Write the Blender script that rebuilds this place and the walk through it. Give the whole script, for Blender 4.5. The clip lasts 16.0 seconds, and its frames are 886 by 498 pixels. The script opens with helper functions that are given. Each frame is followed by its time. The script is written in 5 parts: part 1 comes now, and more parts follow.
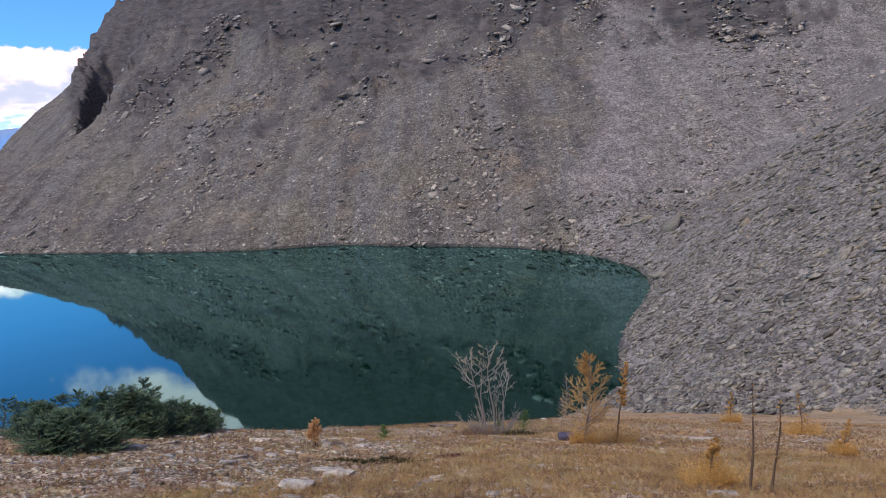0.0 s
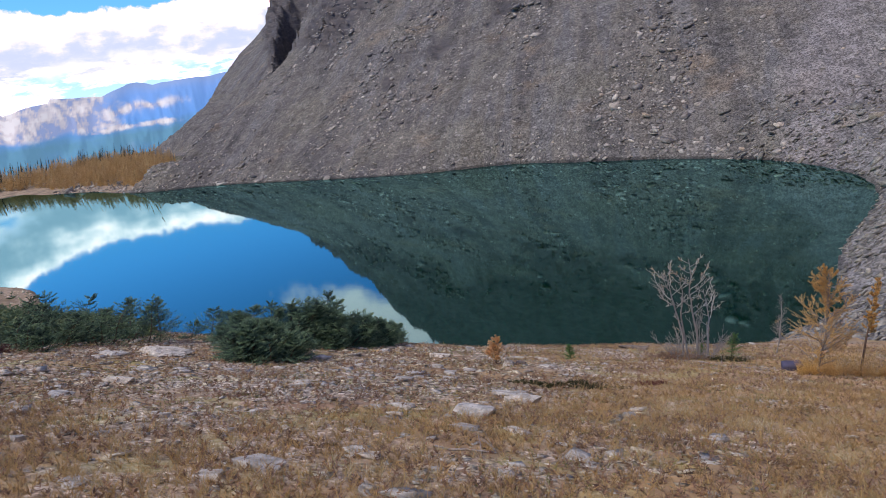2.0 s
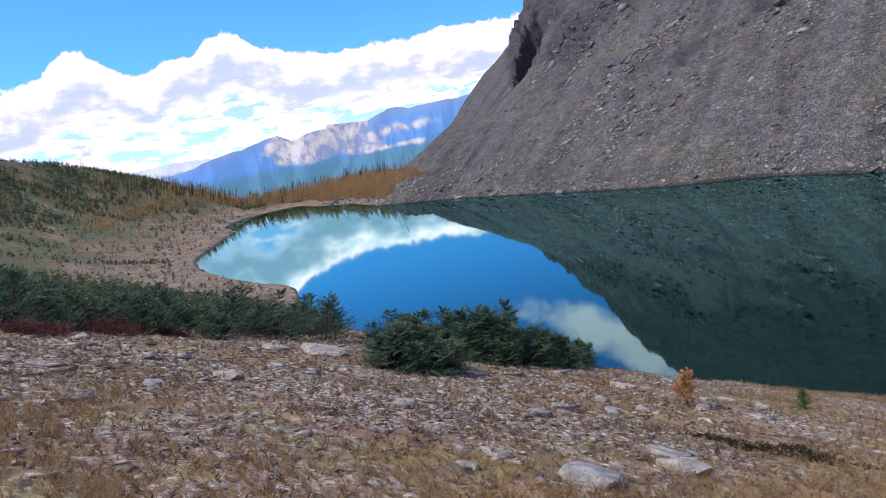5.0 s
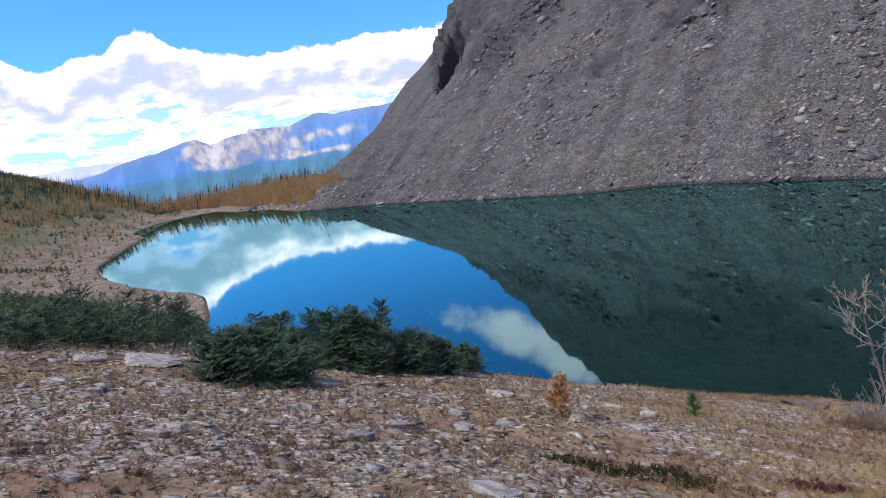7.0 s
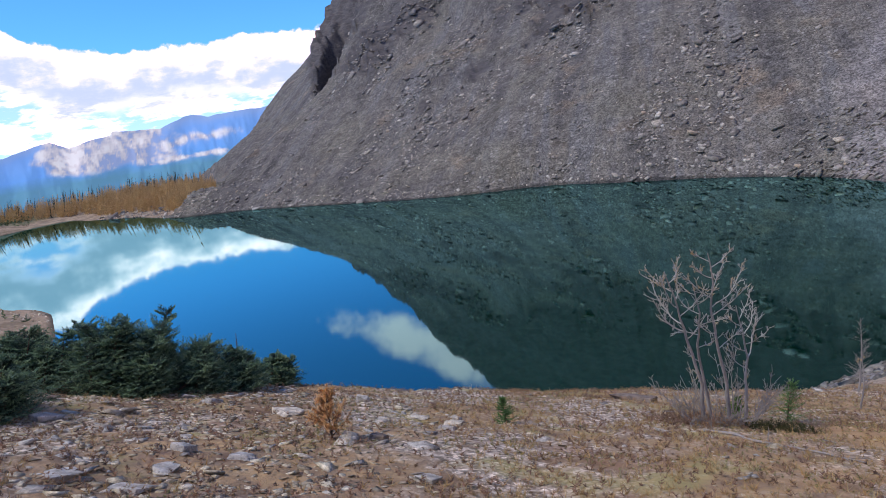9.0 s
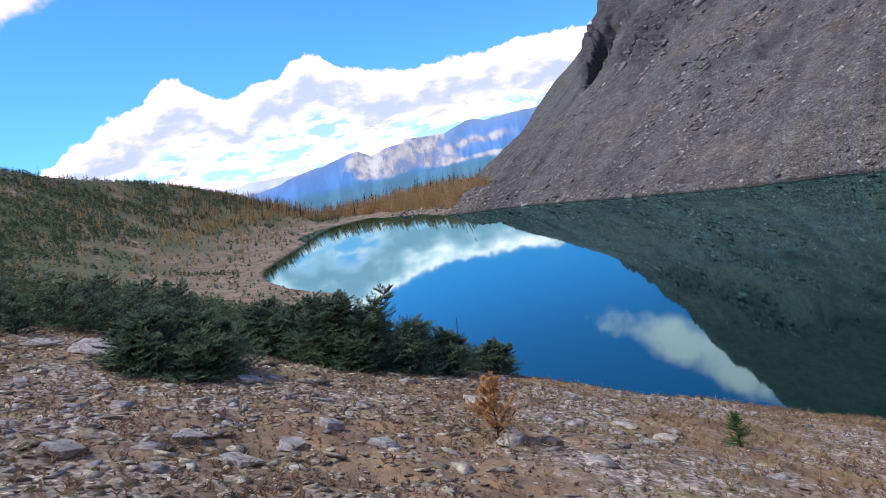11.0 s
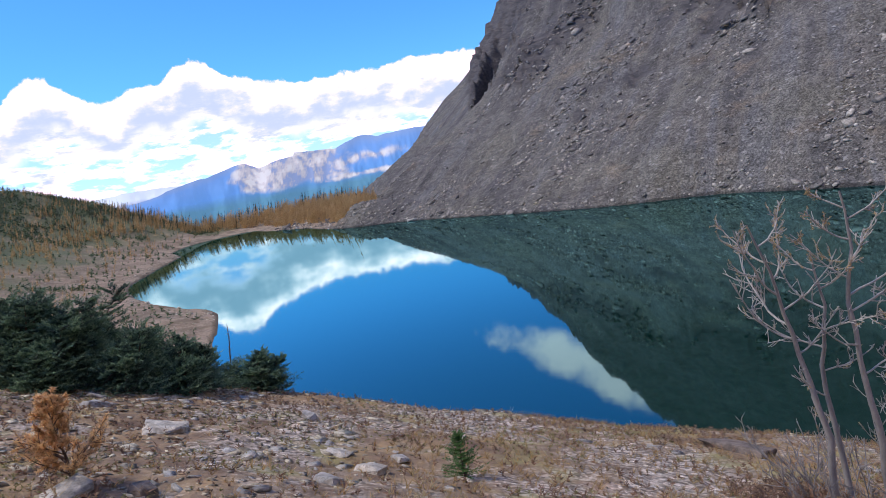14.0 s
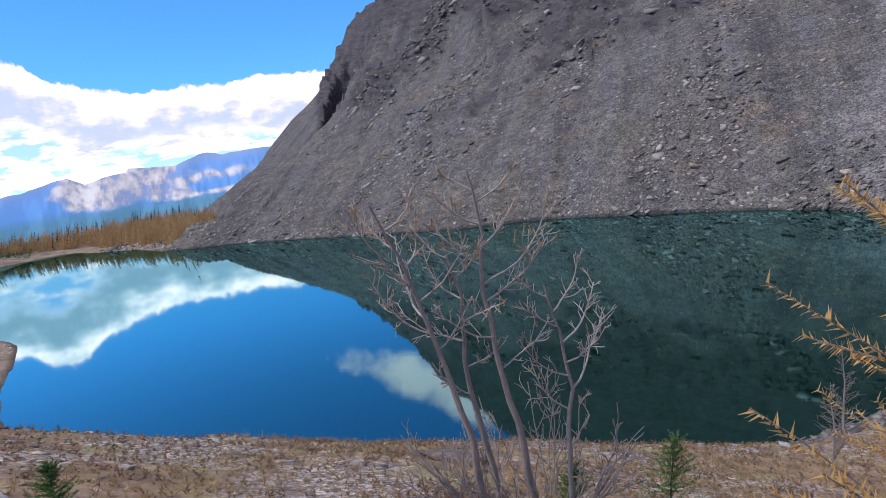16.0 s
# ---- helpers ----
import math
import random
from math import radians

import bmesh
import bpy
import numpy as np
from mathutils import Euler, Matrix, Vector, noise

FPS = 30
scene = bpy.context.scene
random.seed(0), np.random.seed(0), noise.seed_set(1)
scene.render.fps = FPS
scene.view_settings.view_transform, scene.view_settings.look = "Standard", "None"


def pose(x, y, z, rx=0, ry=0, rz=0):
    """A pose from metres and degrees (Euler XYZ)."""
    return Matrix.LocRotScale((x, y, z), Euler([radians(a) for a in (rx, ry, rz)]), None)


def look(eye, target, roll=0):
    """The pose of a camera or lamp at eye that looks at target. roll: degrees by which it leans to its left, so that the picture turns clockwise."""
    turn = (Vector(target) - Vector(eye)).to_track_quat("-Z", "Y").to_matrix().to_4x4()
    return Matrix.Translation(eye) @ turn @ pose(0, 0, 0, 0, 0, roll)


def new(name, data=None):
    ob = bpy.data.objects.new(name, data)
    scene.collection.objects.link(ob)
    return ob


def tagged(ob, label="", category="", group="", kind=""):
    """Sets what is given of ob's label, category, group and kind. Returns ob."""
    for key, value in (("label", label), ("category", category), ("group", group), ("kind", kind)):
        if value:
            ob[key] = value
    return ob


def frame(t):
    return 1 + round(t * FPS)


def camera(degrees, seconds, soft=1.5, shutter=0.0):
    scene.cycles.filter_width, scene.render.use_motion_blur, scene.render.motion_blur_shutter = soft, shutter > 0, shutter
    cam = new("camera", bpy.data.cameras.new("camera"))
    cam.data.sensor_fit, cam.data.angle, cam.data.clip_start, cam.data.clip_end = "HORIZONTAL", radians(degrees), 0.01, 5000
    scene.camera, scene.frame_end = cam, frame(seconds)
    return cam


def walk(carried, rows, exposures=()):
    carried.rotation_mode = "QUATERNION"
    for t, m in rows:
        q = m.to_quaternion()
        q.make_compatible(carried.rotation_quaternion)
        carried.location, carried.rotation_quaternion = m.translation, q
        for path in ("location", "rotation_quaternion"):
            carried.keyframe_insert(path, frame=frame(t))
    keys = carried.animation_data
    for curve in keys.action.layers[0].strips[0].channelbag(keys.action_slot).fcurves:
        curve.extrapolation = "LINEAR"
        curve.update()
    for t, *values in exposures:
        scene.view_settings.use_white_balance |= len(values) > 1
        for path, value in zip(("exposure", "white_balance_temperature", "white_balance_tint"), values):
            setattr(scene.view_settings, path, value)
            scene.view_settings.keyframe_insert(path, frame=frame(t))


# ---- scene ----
cam = camera(69.59, 16.0, 0.5)
PATH = [
    (0.0, -0.00, 0.00, -0.00, 80.79, 3.56, -0.73),
    (0.5, -0.16, 0.44, -0.16, 77.26, 3.54, 0.48),
    (1.0, -0.21, 0.82, -0.32, 74.92, 4.80, 4.10),
    (1.5, -0.32, 1.31, -0.52, 74.41, 6.03, 8.04),
    (2.0, -0.31, 1.68, -0.69, 75.19, 8.21, 14.60),
    (2.5, -0.31, 2.13, -0.85, 76.45, 9.54, 20.90),
    (3.0, -0.18, 2.47, -1.07, 77.60, 9.88, 28.08),
    (3.5, -0.06, 2.87, -1.22, 78.47, 10.45, 32.37),
    (4.0, 0.12, 3.27, -1.39, 79.72, 10.48, 35.28),
    (4.2, 0.14, 3.47, -1.45, 79.85, 10.55, 35.73),
    (6.3, -0.18, 5.68, -2.33, 80.64, 10.25, 34.87),
    (6.5, -0.15, 5.93, -2.42, 80.36, 10.37, 32.77),
    (7.0, 0.02, 6.51, -2.68, 79.56, 9.41, 29.07),
    (7.5, 0.26, 7.13, -2.95, 78.97, 8.77, 23.30),
    (8.0, 0.48, 7.75, -3.21, 78.54, 8.58, 19.34),
    (8.5, 0.60, 8.30, -3.37, 78.10, 9.05, 17.54),
    (9.0, 0.77, 8.70, -3.52, 78.26, 9.00, 18.66),
    (9.5, 0.83, 9.11, -3.68, 78.97, 9.62, 23.05),
    (10.0, 0.95, 9.48, -3.86, 80.07, 10.53, 30.85),
    (10.2, 0.98, 9.63, -3.95, 80.51, 11.12, 33.96),
    (12.3, 1.00, 11.44, -4.64, 83.96, 11.99, 47.19),
    (12.5, 1.02, 11.66, -4.71, 83.91, 11.83, 46.53),
    (13.0, 1.15, 12.14, -4.95, 83.46, 11.59, 43.44),
    (13.5, 1.23, 12.63, -5.18, 82.71, 10.64, 37.57),
    (14.0, 1.44, 13.05, -5.41, 82.00, 10.49, 32.99),
    (14.5, 1.70, 13.45, -5.62, 80.96, 9.70, 27.17),
    (15.0, 2.02, 13.79, -5.79, 80.96, 9.08, 23.93),
    (15.5, 2.40, 14.14, -5.96, 81.49, 8.22, 21.73),
    (16.0, 2.76, 14.51, -6.14, 81.87, 8.62, 19.71),
]
walk(cam, [(t, pose(x, y, z, rx, ry, rz)) for t, x, y, z, rx, ry, rz in PATH],
     [(0.0, 0.07, 6750, 10), (1.0, 0.10, 6680, 10), (2.0, 0.08, 6500, 10), (3.0, 0.05, 6350, 10), (6.0, 0.03, 6180, 10), (16.0, 0.03, 6120, 10)])

# ---- light: a bright sky with cumulus, thin cloud over the hillside ----
SUN_EL, SUN_AZ = 57.0, -120.0
scene.view_settings.exposure = 0.0


class Nodes:
    """Small helper to write node trees in few lines."""

    def __init__(self, tree):
        self.tree = tree
        tree.nodes.clear()

    def add(self, kind, inputs=None, **props):
        n = self.tree.nodes.new(kind)
        for k, v in props.items():
            setattr(n, k, v)
        for k, v in (inputs or {}).items():
            self.put(n.inputs[k], v)
        return n

    def put(self, sock, v):
        if isinstance(v, bpy.types.NodeSocket):
            self.tree.links.new(v, sock)
        elif isinstance(v, bpy.types.Node):
            self.tree.links.new(v.outputs[0], sock)
        else:
            sock.default_value = v

    def math(self, op, a, b=0.0, c=0.0, clamp=False):
        return self.add("ShaderNodeMath", {0: a, 1: b, 2: c}, operation=op, use_clamp=clamp).outputs[0]

    def noise(self, vec, scale, detail=4.0, rough=0.55, dist=0.0):
        n = self.add("ShaderNodeTexNoise", {"Scale": scale, "Detail": detail, "Roughness": rough, "Distortion": dist})
        if vec is not None:
            self.put(n.inputs["Vector"], vec)
        return n.outputs["Fac"]

    def step(self, v, lo, hi, a=0.0, b=1.0):
        return self.add("ShaderNodeMapRange", {"Value": v, "From Min": lo, "From Max": hi, "To Min": a, "To Max": b},
                        interpolation_type="SMOOTHSTEP").outputs[0]

    def ramp(self, v, stops):
        n = self.add("ShaderNodeValToRGB", {"Fac": v})
        e = n.color_ramp.elements
        full = [(p, (*c[:3], 1.0)) for p, c in stops]
        e[0].position, e[0].color = full[0]
        e[1].position, e[1].color = full[-1]
        for p, c in full[1:-1]:
            e.new(p).color = c
        return n.outputs["Color"]

    def mix(self, f, a, b):
        n = self.add("ShaderNodeMix", data_type="RGBA")
        self.put(n.inputs["Factor"], f)
        self.put(n.inputs["A"], (*a, 1.0) if isinstance(a, tuple) and len(a) == 3 else a)
        self.put(n.inputs["B"], (*b, 1.0) if isinstance(b, tuple) and len(b) == 3 else b)
        return n.outputs["Result"]


def make_world():
    w = bpy.data.worlds.new("sky")
    scene.world = w
    w.use_nodes = True
    n = Nodes(w.node_tree)
    sky = n.add("ShaderNodeTexSky", sky_type="NISHITA", sun_disc=False, sun_elevation=radians(SUN_EL),
                sun_rotation=radians(SUN_AZ), altitude=2300.0, air_density=1.3, dust_density=0.3, ozone_density=2.5)
    co = n.add("ShaderNodeTexCoord").outputs["Generated"]
    sep = n.add("ShaderNodeSeparateXYZ", {0: co})
    x, y, z = sep.outputs
    az = n.math("MULTIPLY", n.math("ARCTAN2", x, y), 57.29578)
    el = n.math("MULTIPLY", n.math("ARCSINE", z), 57.29578)
    # angular coordinates in which the cloud shapes are drawn, in tens of degrees
    uv = n.add("ShaderNodeCombineXYZ", {0: n.math("MULTIPLY", az, 0.1), 1: n.math("MULTIPLY", el, 0.1), 2: 0.0}).outputs[0]
    lump = n.noise(uv, 2.6, 3.0, 0.5)
    fine = n.noise(uv, 9.0, 5.0, 0.55)
    bump = n.math("ADD", n.math("MULTIPLY", n.math("SUBTRACT", lump, 0.5), 4.0),
                  n.math("MULTIPLY", n.math("SUBTRACT", fine, 0.5), 2.2))

    def blob(a, e, wa, we, slope=0.0):
        """A soft hump of cloud round azimuth a and elevation e, in degrees."""
        da = n.math("DIVIDE", n.math("SUBTRACT", az, a), wa)
        ee = n.math("SUBTRACT", el, n.math("MULTIPLY_ADD", n.math("SUBTRACT", az, a), slope, e))
        de = n.math("DIVIDE", ee, we)
        return n.math("SUBTRACT", 1.0, n.math("ADD", n.math("MULTIPLY", da, da), n.math("MULTIPLY", de, de)))

    # the long bank over the far range: its upper edge by azimuth
    def hump(a, wa, up):
        d = n.math("DIVIDE", n.math("SUBTRACT", az, a), wa)
        return n.math("MULTIPLY", n.math("POWER", 2.718, n.math("MULTIPLY", n.math("MULTIPLY", d, d), -1.0)), up)

    top = n.math("ADD", 8.9, hump(-52.3, 3.0, 2.5))
    top = n.math("ADD", top, hump(-63.5, 2.8, 2.3))
    top = n.math("ADD", top, hump(-57.0, 1.6, 0.9))
    top = n.math("SUBTRACT", top, n.step(az, -67.5, -78.0, 0.0, 4.6))
    top = n.math("ADD", top, n.math("MULTIPLY", bump, 0.55))
    bank = n.step(n.math("SUBTRACT", top, el), -0.12, 0.35)
    # breaks of blue and grey within the bank
    wisp = n.step(n.noise(n.add("ShaderNodeMapping", {"Vector": uv, "Scale": (1.0, 3.2, 1.0)}).outputs[0], 2.6, 5.0, 0.6), 0.42, 0.6)
    low = n.step(n.math("SUBTRACT", top, el), 3.0, 5.0)
    bank = n.math("MULTIPLY", bank, n.math("SUBTRACT", 1.0, n.math("MULTIPLY", low, n.math("MULTIPLY", n.math("SUBTRACT", 1.0, wisp), 0.85))))
    depth = n.math("SUBTRACT", top, el)
    layer = n.noise(n.add("ShaderNodeMapping", {"Vector": uv, "Scale": (1.0, 2.6, 1.0), "Location": (3.1, 0.7, 0.0)}).outputs[0], 2.2, 6.0, 0.6)
    shade = n.step(n.math("ADD", depth, n.math("ADD", n.math("MULTIPLY", bump, 0.55), n.math("MULTIPLY", n.math("SUBTRACT", layer, 0.5), 6.0))), -0.4, 3.3)
    shade = n.math("MULTIPLY", shade, n.math("SUBTRACT", 1.0, n.math("MULTIPLY", n.step(depth, 3.4, 5.4), n.step(layer, 0.36, 0.60, 0.0, 0.8))))
    # single clouds higher up
    puff = n.math("MAXIMUM", blob(-76.0, 18.6, 10.0, 3.4, 0.30), blob(-23.0, 20.2, 9.5, 2.7, 0.5))
    puff = n.math("MAXIMUM", puff, blob(110.0, 40.0, 40.0, 16.0))
    puff = n.math("MAXIMUM", puff, blob(-150.0, 45.0, 45.0, 18.0))
    puff = n.math("MAXIMUM", puff, blob(20.0, 52.0, 30.0, 10.0))
    puff = n.step(n.math("ADD", puff, n.math("MULTIPLY", bump, 0.35)), 0.1, 0.95)
    cloud = n.math("MAXIMUM", bank, n.math("MULTIPLY", puff, 0.85))
    bright = n.math("SUBTRACT", 1.0, n.math("MULTIPLY", shade, bank))
    glow = [n.math("MULTIPLY", n.math("POWER", k, bright), c) for k, c in ((5.8, 6.6), (3.0, 7.2), (2.3, 9.5))]
    tint = n.add("ShaderNodeCombineColor", {0: glow[0], 1: glow[1], 2: glow[2]}).outputs[0]
    tint = n.mix(bank, (19.0, 13.8, 14.2), tint)
    blue = n.add("ShaderNodeMix", data_type="RGBA", blend_type="MULTIPLY")
    n.put(blue.inputs["Factor"], 1.0)
    n.put(blue.inputs["A"], sky.outputs[0])
    n.put(blue.inputs["B"], (0.62, 1.27, 2.05, 1.0))
    col = n.mix(cloud, blue.outputs["Result"], tint)
    bg = n.add("ShaderNodeBackground", {"Color": col, "Strength": 0.1})
    n.add("ShaderNodeOutputWorld", {"Surface": bg.outputs[0]})


make_world()
sun = new("sun", bpy.data.lights.new("sun", "SUN"))
sun.data.energy, sun.data.angle, sun.data.color = 2.9, radians(10.0), (1.0, 0.88, 0.70)
a, e = radians(SUN_AZ), radians(SUN_EL)
sun.matrix_world = look((40 * math.sin(a) * math.cos(e), 40 * math.cos(a) * math.cos(e), 40 * math.sin(e)), (0, 0, 0))

# ---- the shape of the land ----
WATER = -25.6
SHORE = [(16, 60), (-8, 45), (-36, 44), (-58, 53), (-76, 65), (-89, 76), (-104, 86), (-132, 92), (-178, 112), (-212, 142),
         (-245, 175), (-275, 191), (-300, 222), (-292, 252), (-262, 240), (-223, 229), (-196, 214), (-175, 206), (-143, 204),
         (-106, 192), (-60, 178), (-30, 177), (-12, 168), (12, 157), (30, 141), (37, 121), (35, 105), (29, 92), (23, 80), (19, 68)]


def smooth_ring(pts, n=4):
    p = np.array(pts, float)
    out = []
    for i in range(len(p)):
        a, b, c, d = p[i - 1], p[i], p[(i + 1) % len(p)], p[(i + 2) % len(p)]
        for k in range(n):
            t = k / n
            out.append(0.5 * (2 * b + (c - a) * t + (2 * a - 5 * b + 4 * c - d) * t * t + (3 * b - a - 3 * c + d) * t ** 3))
    return np.array(out)


RING = smooth_ring(SHORE)


def shore_distance(x, y):
    """Distance from the shoreline: positive on land, negative in the lake."""
    d = np.full(x.shape, 1e9)
    inside = np.zeros(x.shape, bool)
    for i in range(len(RING)):
        ax, ay = RING[i - 1]
        bx, by = RING[i]
        ex, ey = bx - ax, by - ay
        t = np.clip(((x - ax) * ex + (y - ay) * ey) / (ex * ex + ey * ey), 0, 1)
        d = np.minimum(d, (x - ax - t * ex) ** 2 + (y - ay - t * ey) ** 2)
        if ay != by:
            inside ^= ((ay > y) != (by > y)) & (x < (bx - ax) * (y - ay) / (by - ay) + ax)
    d = np.sqrt(d)
    return np.where(inside, -d, d)


def lattice(i, j, k):
    h = (i * 374761393 + j * 668265263 + k * 1274126177) & 0xFFFFFFFF
    h = ((h ^ (h >> 13)) * 1274126177) & 0xFFFFFFFF
    return ((h ^ (h >> 16)) & 0xFFFF) / 65535.0


def value_noise(x, y, seed=0):
    i, j = np.floor(x).astype(np.int64), np.floor(y).astype(np.int64)
    u, v = x - i, y - j
    u, v = u * u * (3 - 2 * u), v * v * (3 - 2 * v)
    a, b = lattice(i, j, seed), lattice(i + 1, j, seed)
    c, d = lattice(i, j + 1, seed), lattice(i + 1, j + 1, seed)
    return (a + (b - a) * u) * (1 - v) + (c + (d - c) * u) * v - 0.5


def fbm(x, y, size, octaves=4, seed=0, gain=0.5):
    s, amp = 0, 1.0
    for o in range(octaves):
        f = 2 ** o / size
        s = s + amp * value_noise(x * f + 17.3 * o, y * f - 9.1 * o, seed + o)
        amp *= gain
    return s


def smax(a, b, k):
    h = np.clip(0.5 + 0.5 * (a - b) / k, 0, 1)
    return b + (a - b) * h + k * h * (1 - h)


def smin(a, b, k):
    return -smax(-a, -b, k)


def near_slope(x, y):
    """The even slope that the walk goes down, and its brow above the lake."""
    brow = np.interp(x, [-80, -10, -6, -1, 1, 5, 16, 40], [38, 20.5, 22.5, 25.5, 27, 30.5, 58, 110])
    over = y - brow
    return -1.616 - 0.0765 * x - 0.3915 * y - 0.42 * np.where(over > 30, over, np.log1p(np.exp(np.clip(over, -30, 30) * 1.6)) / 1.6)


def mountain_face(x, y):
    """The scree face beyond the lake with a rock band, and its western edge."""
    d = 0.31 * (x + 142) + 0.95 * (y - 205) + fbm(x, y, 60, 2, 40) * 10
    h = 0.57 * d
    up = np.maximum(0, d - 103 + fbm(x, y, 45, 3, 50) * 30)
    h = h + 0.32 * up
    ridge = np.interp(y, [200, 240, 293, 329, 345, 385, 430, 490, 700], [-186, -172, -155, -147, -147, -152, -152, -143, -110])
    w = np.maximum(0, ridge + fbm(y, y * 0, 22, 3, 60) * 6 - x)
    return WATER + h - 1.2 * w * w / (w + 8.0) - 1.5 * np.maximum(0, w - 18)


def back_slope(x, y):
    """The far flank behind the scree face, with a dark crag on its shoulder: crest distance and height by azimuth."""
    a = np.degrees(np.arctan2(x - 1, y - 8))
    r = np.hypot(x - 1, y - 8)
    rocky = np.clip((a + 29.8) / 0.6, 0, 1)
    a = a + fbm(a, a * 0, 1.6, 3, 110, 0.5) * 0.2 + fbm(x, y, 15, 4, 112, 0.65) * 0.55 * rocky
    az = [-46, -42, -39.8, -37.5, -35.3, -33.5, -31.7, -29.4, -28.7, -28.2, -27.6, -26.4, -25.7, -25.0, -22.0, -17.0]
    crest = np.interp(a, az, [500, 470, 430, 420, 440, 490, 515, 545, 575, 620, 690, 760, 780, 800, 820, 820])
    el = np.interp(a, az, [-7.0, -2.8, -1.65, -0.35, 1.15, 3.0, 4.65, 6.4, 7.6, 8.6, 9.2, 10.6, 11.7, 12.6, 14.0, -30.0])
    top = -2.5 + crest * np.tan(np.radians(el))
    h = top - np.where(r < crest, 0.30 * np.minimum(crest - r, 130) + 0.75 * np.maximum(crest - r - 130, 0), 0.9 * (r - crest))
    crag = np.clip((a + 29.6) / 0.5, 0, 1) * np.clip((12 - (crest - r) * 0.04) / 4, 0, 1)
    return h + ((np.abs(fbm(x, y, 22, 4, 111, 0.6)) - 0.32) * 11) * crag, crag


def right_scree(x, y):
    d = 0.945 * (x - 16) - 0.326 * (y - 60)
    return WATER + 0.59 * d + fbm(x, y, 30, 2, 70) * 1.6


def west_hill(x, y):
    h = WATER + 0.47 * (-0.6 * (x + 104) - 0.8 * (y - 86)) + fbm(x, y, 50, 3, 80) * 5
    px, py = x + 325, y - 57
    cap = 55 - 0.18 * (-0.452 * px + 0.892 * py) - 0.12 * (-0.892 * px - 0.452 * py) + fbm(x, y, 60, 3, 81) * 3
    return smin(h, cap, 8.0)


def land(x, y):
    """Height of the land, without its small relief; and how much of it is scree and cliff."""
    d = shore_distance(x, y)
    near = near_slope(x, y)
    near = smin(near, 55 + 0 * x, 10)
    near = smin(near, WATER + 0.02 + 1.1 * np.maximum(d, 0), 1.0)
    grass = smax(near, west_hill(x, y), 4.0)
    dd = np.maximum(d, 0)
    grass = smin(grass, WATER + 0.1 + 0.13 * dd + 0.0026 * dd * dd + 120 * np.clip((x + 78) / 30, 0, 1), 1.5)
    face, right = mountain_face(x, y), right_scree(x, y)
    right = smin(right, 260 + 0 * x, 30)
    stone = smax(face, right, 3.0)
    back, back_crag = back_slope(x, y)
    behind_face = np.clip((back - stone) / 4, 0, 1)
    stone = smax(stone, back, 2.0)
    side = np.clip((np.maximum(np.maximum(face, right), back) - WATER + 14) / 6, 0, 1)
    stone = smax(stone, WATER + 0.48 * np.clip(d, 0, 16) - 600 * (1 - side), 1.5)
    stone = np.where(d > 0, smin(stone, WATER + 0.05 + 0.8 * np.maximum(d, 0), 1.0), stone)
    stone = np.maximum(stone, -340)
    far = np.hypot(x, y)
    behind = np.clip((np.degrees(np.arctan2(x, y)) + 60) / 9, 0, 1) * (x < 0) * (y > 0)
    grass = grass - 0.35 * np.maximum(0, far - 460) * behind
    z = smax(grass, stone, 0.6)
    fore = WATER + 0.07 * np.minimum(np.maximum(d, 0), 60) - (0.16 + 0.2 * behind) * np.maximum(0, far - 460)
    z = smax(z, np.maximum(fore, -330), 1.5)
    z = np.where(d > 0, np.maximum(z, WATER + 0.03 + 0.06 * np.minimum(d, 8) - 500 * (far > 460) * behind), 0)
    z = np.where(d <= 0, WATER - 0.02 - np.minimum(9.0, -0.42 * d), z)
    scree = np.clip((stone - np.maximum(grass, fore) + 0.4 + fbm(x, y, 5, 3, 90) * 2.0) / 0.9, 0, 1)
    scree = np.where((side > 0.5) & (d < 22) & (stone > grass - 1.0), 1.0, scree)
    scree = np.where((d < 0) & (x > -190) & (y > 58), 1.0, scree)
    crag = np.clip((fbm(x, y, 34, 4, 95, 0.6) * 50 + (face - 42)) / 9, 0, 1)
    ragged = fbm(x, y, 9, 4, 97, 0.65) * 1.5
    for cx, cy, rx, ry in ((4, 266, 30, 13), (42, 273, 24, 11), (113, 242, 26, 14), (-82, 241, 9, 4), (-70, 253, 8, 4), (-178, 362, 26, 34), (-30, 292, 22, 10), (-128, 290, 8, 6)):
        crag = np.maximum(crag, np.clip((1.15 - np.hypot((x - cx) / rx, (y - cy) / ry) + ragged) / 0.35, 0, 1))
    crag = np.where(behind_face > 0.5, back_crag, crag)
    cliff = crag * scree
    return z, scree, cliff, d


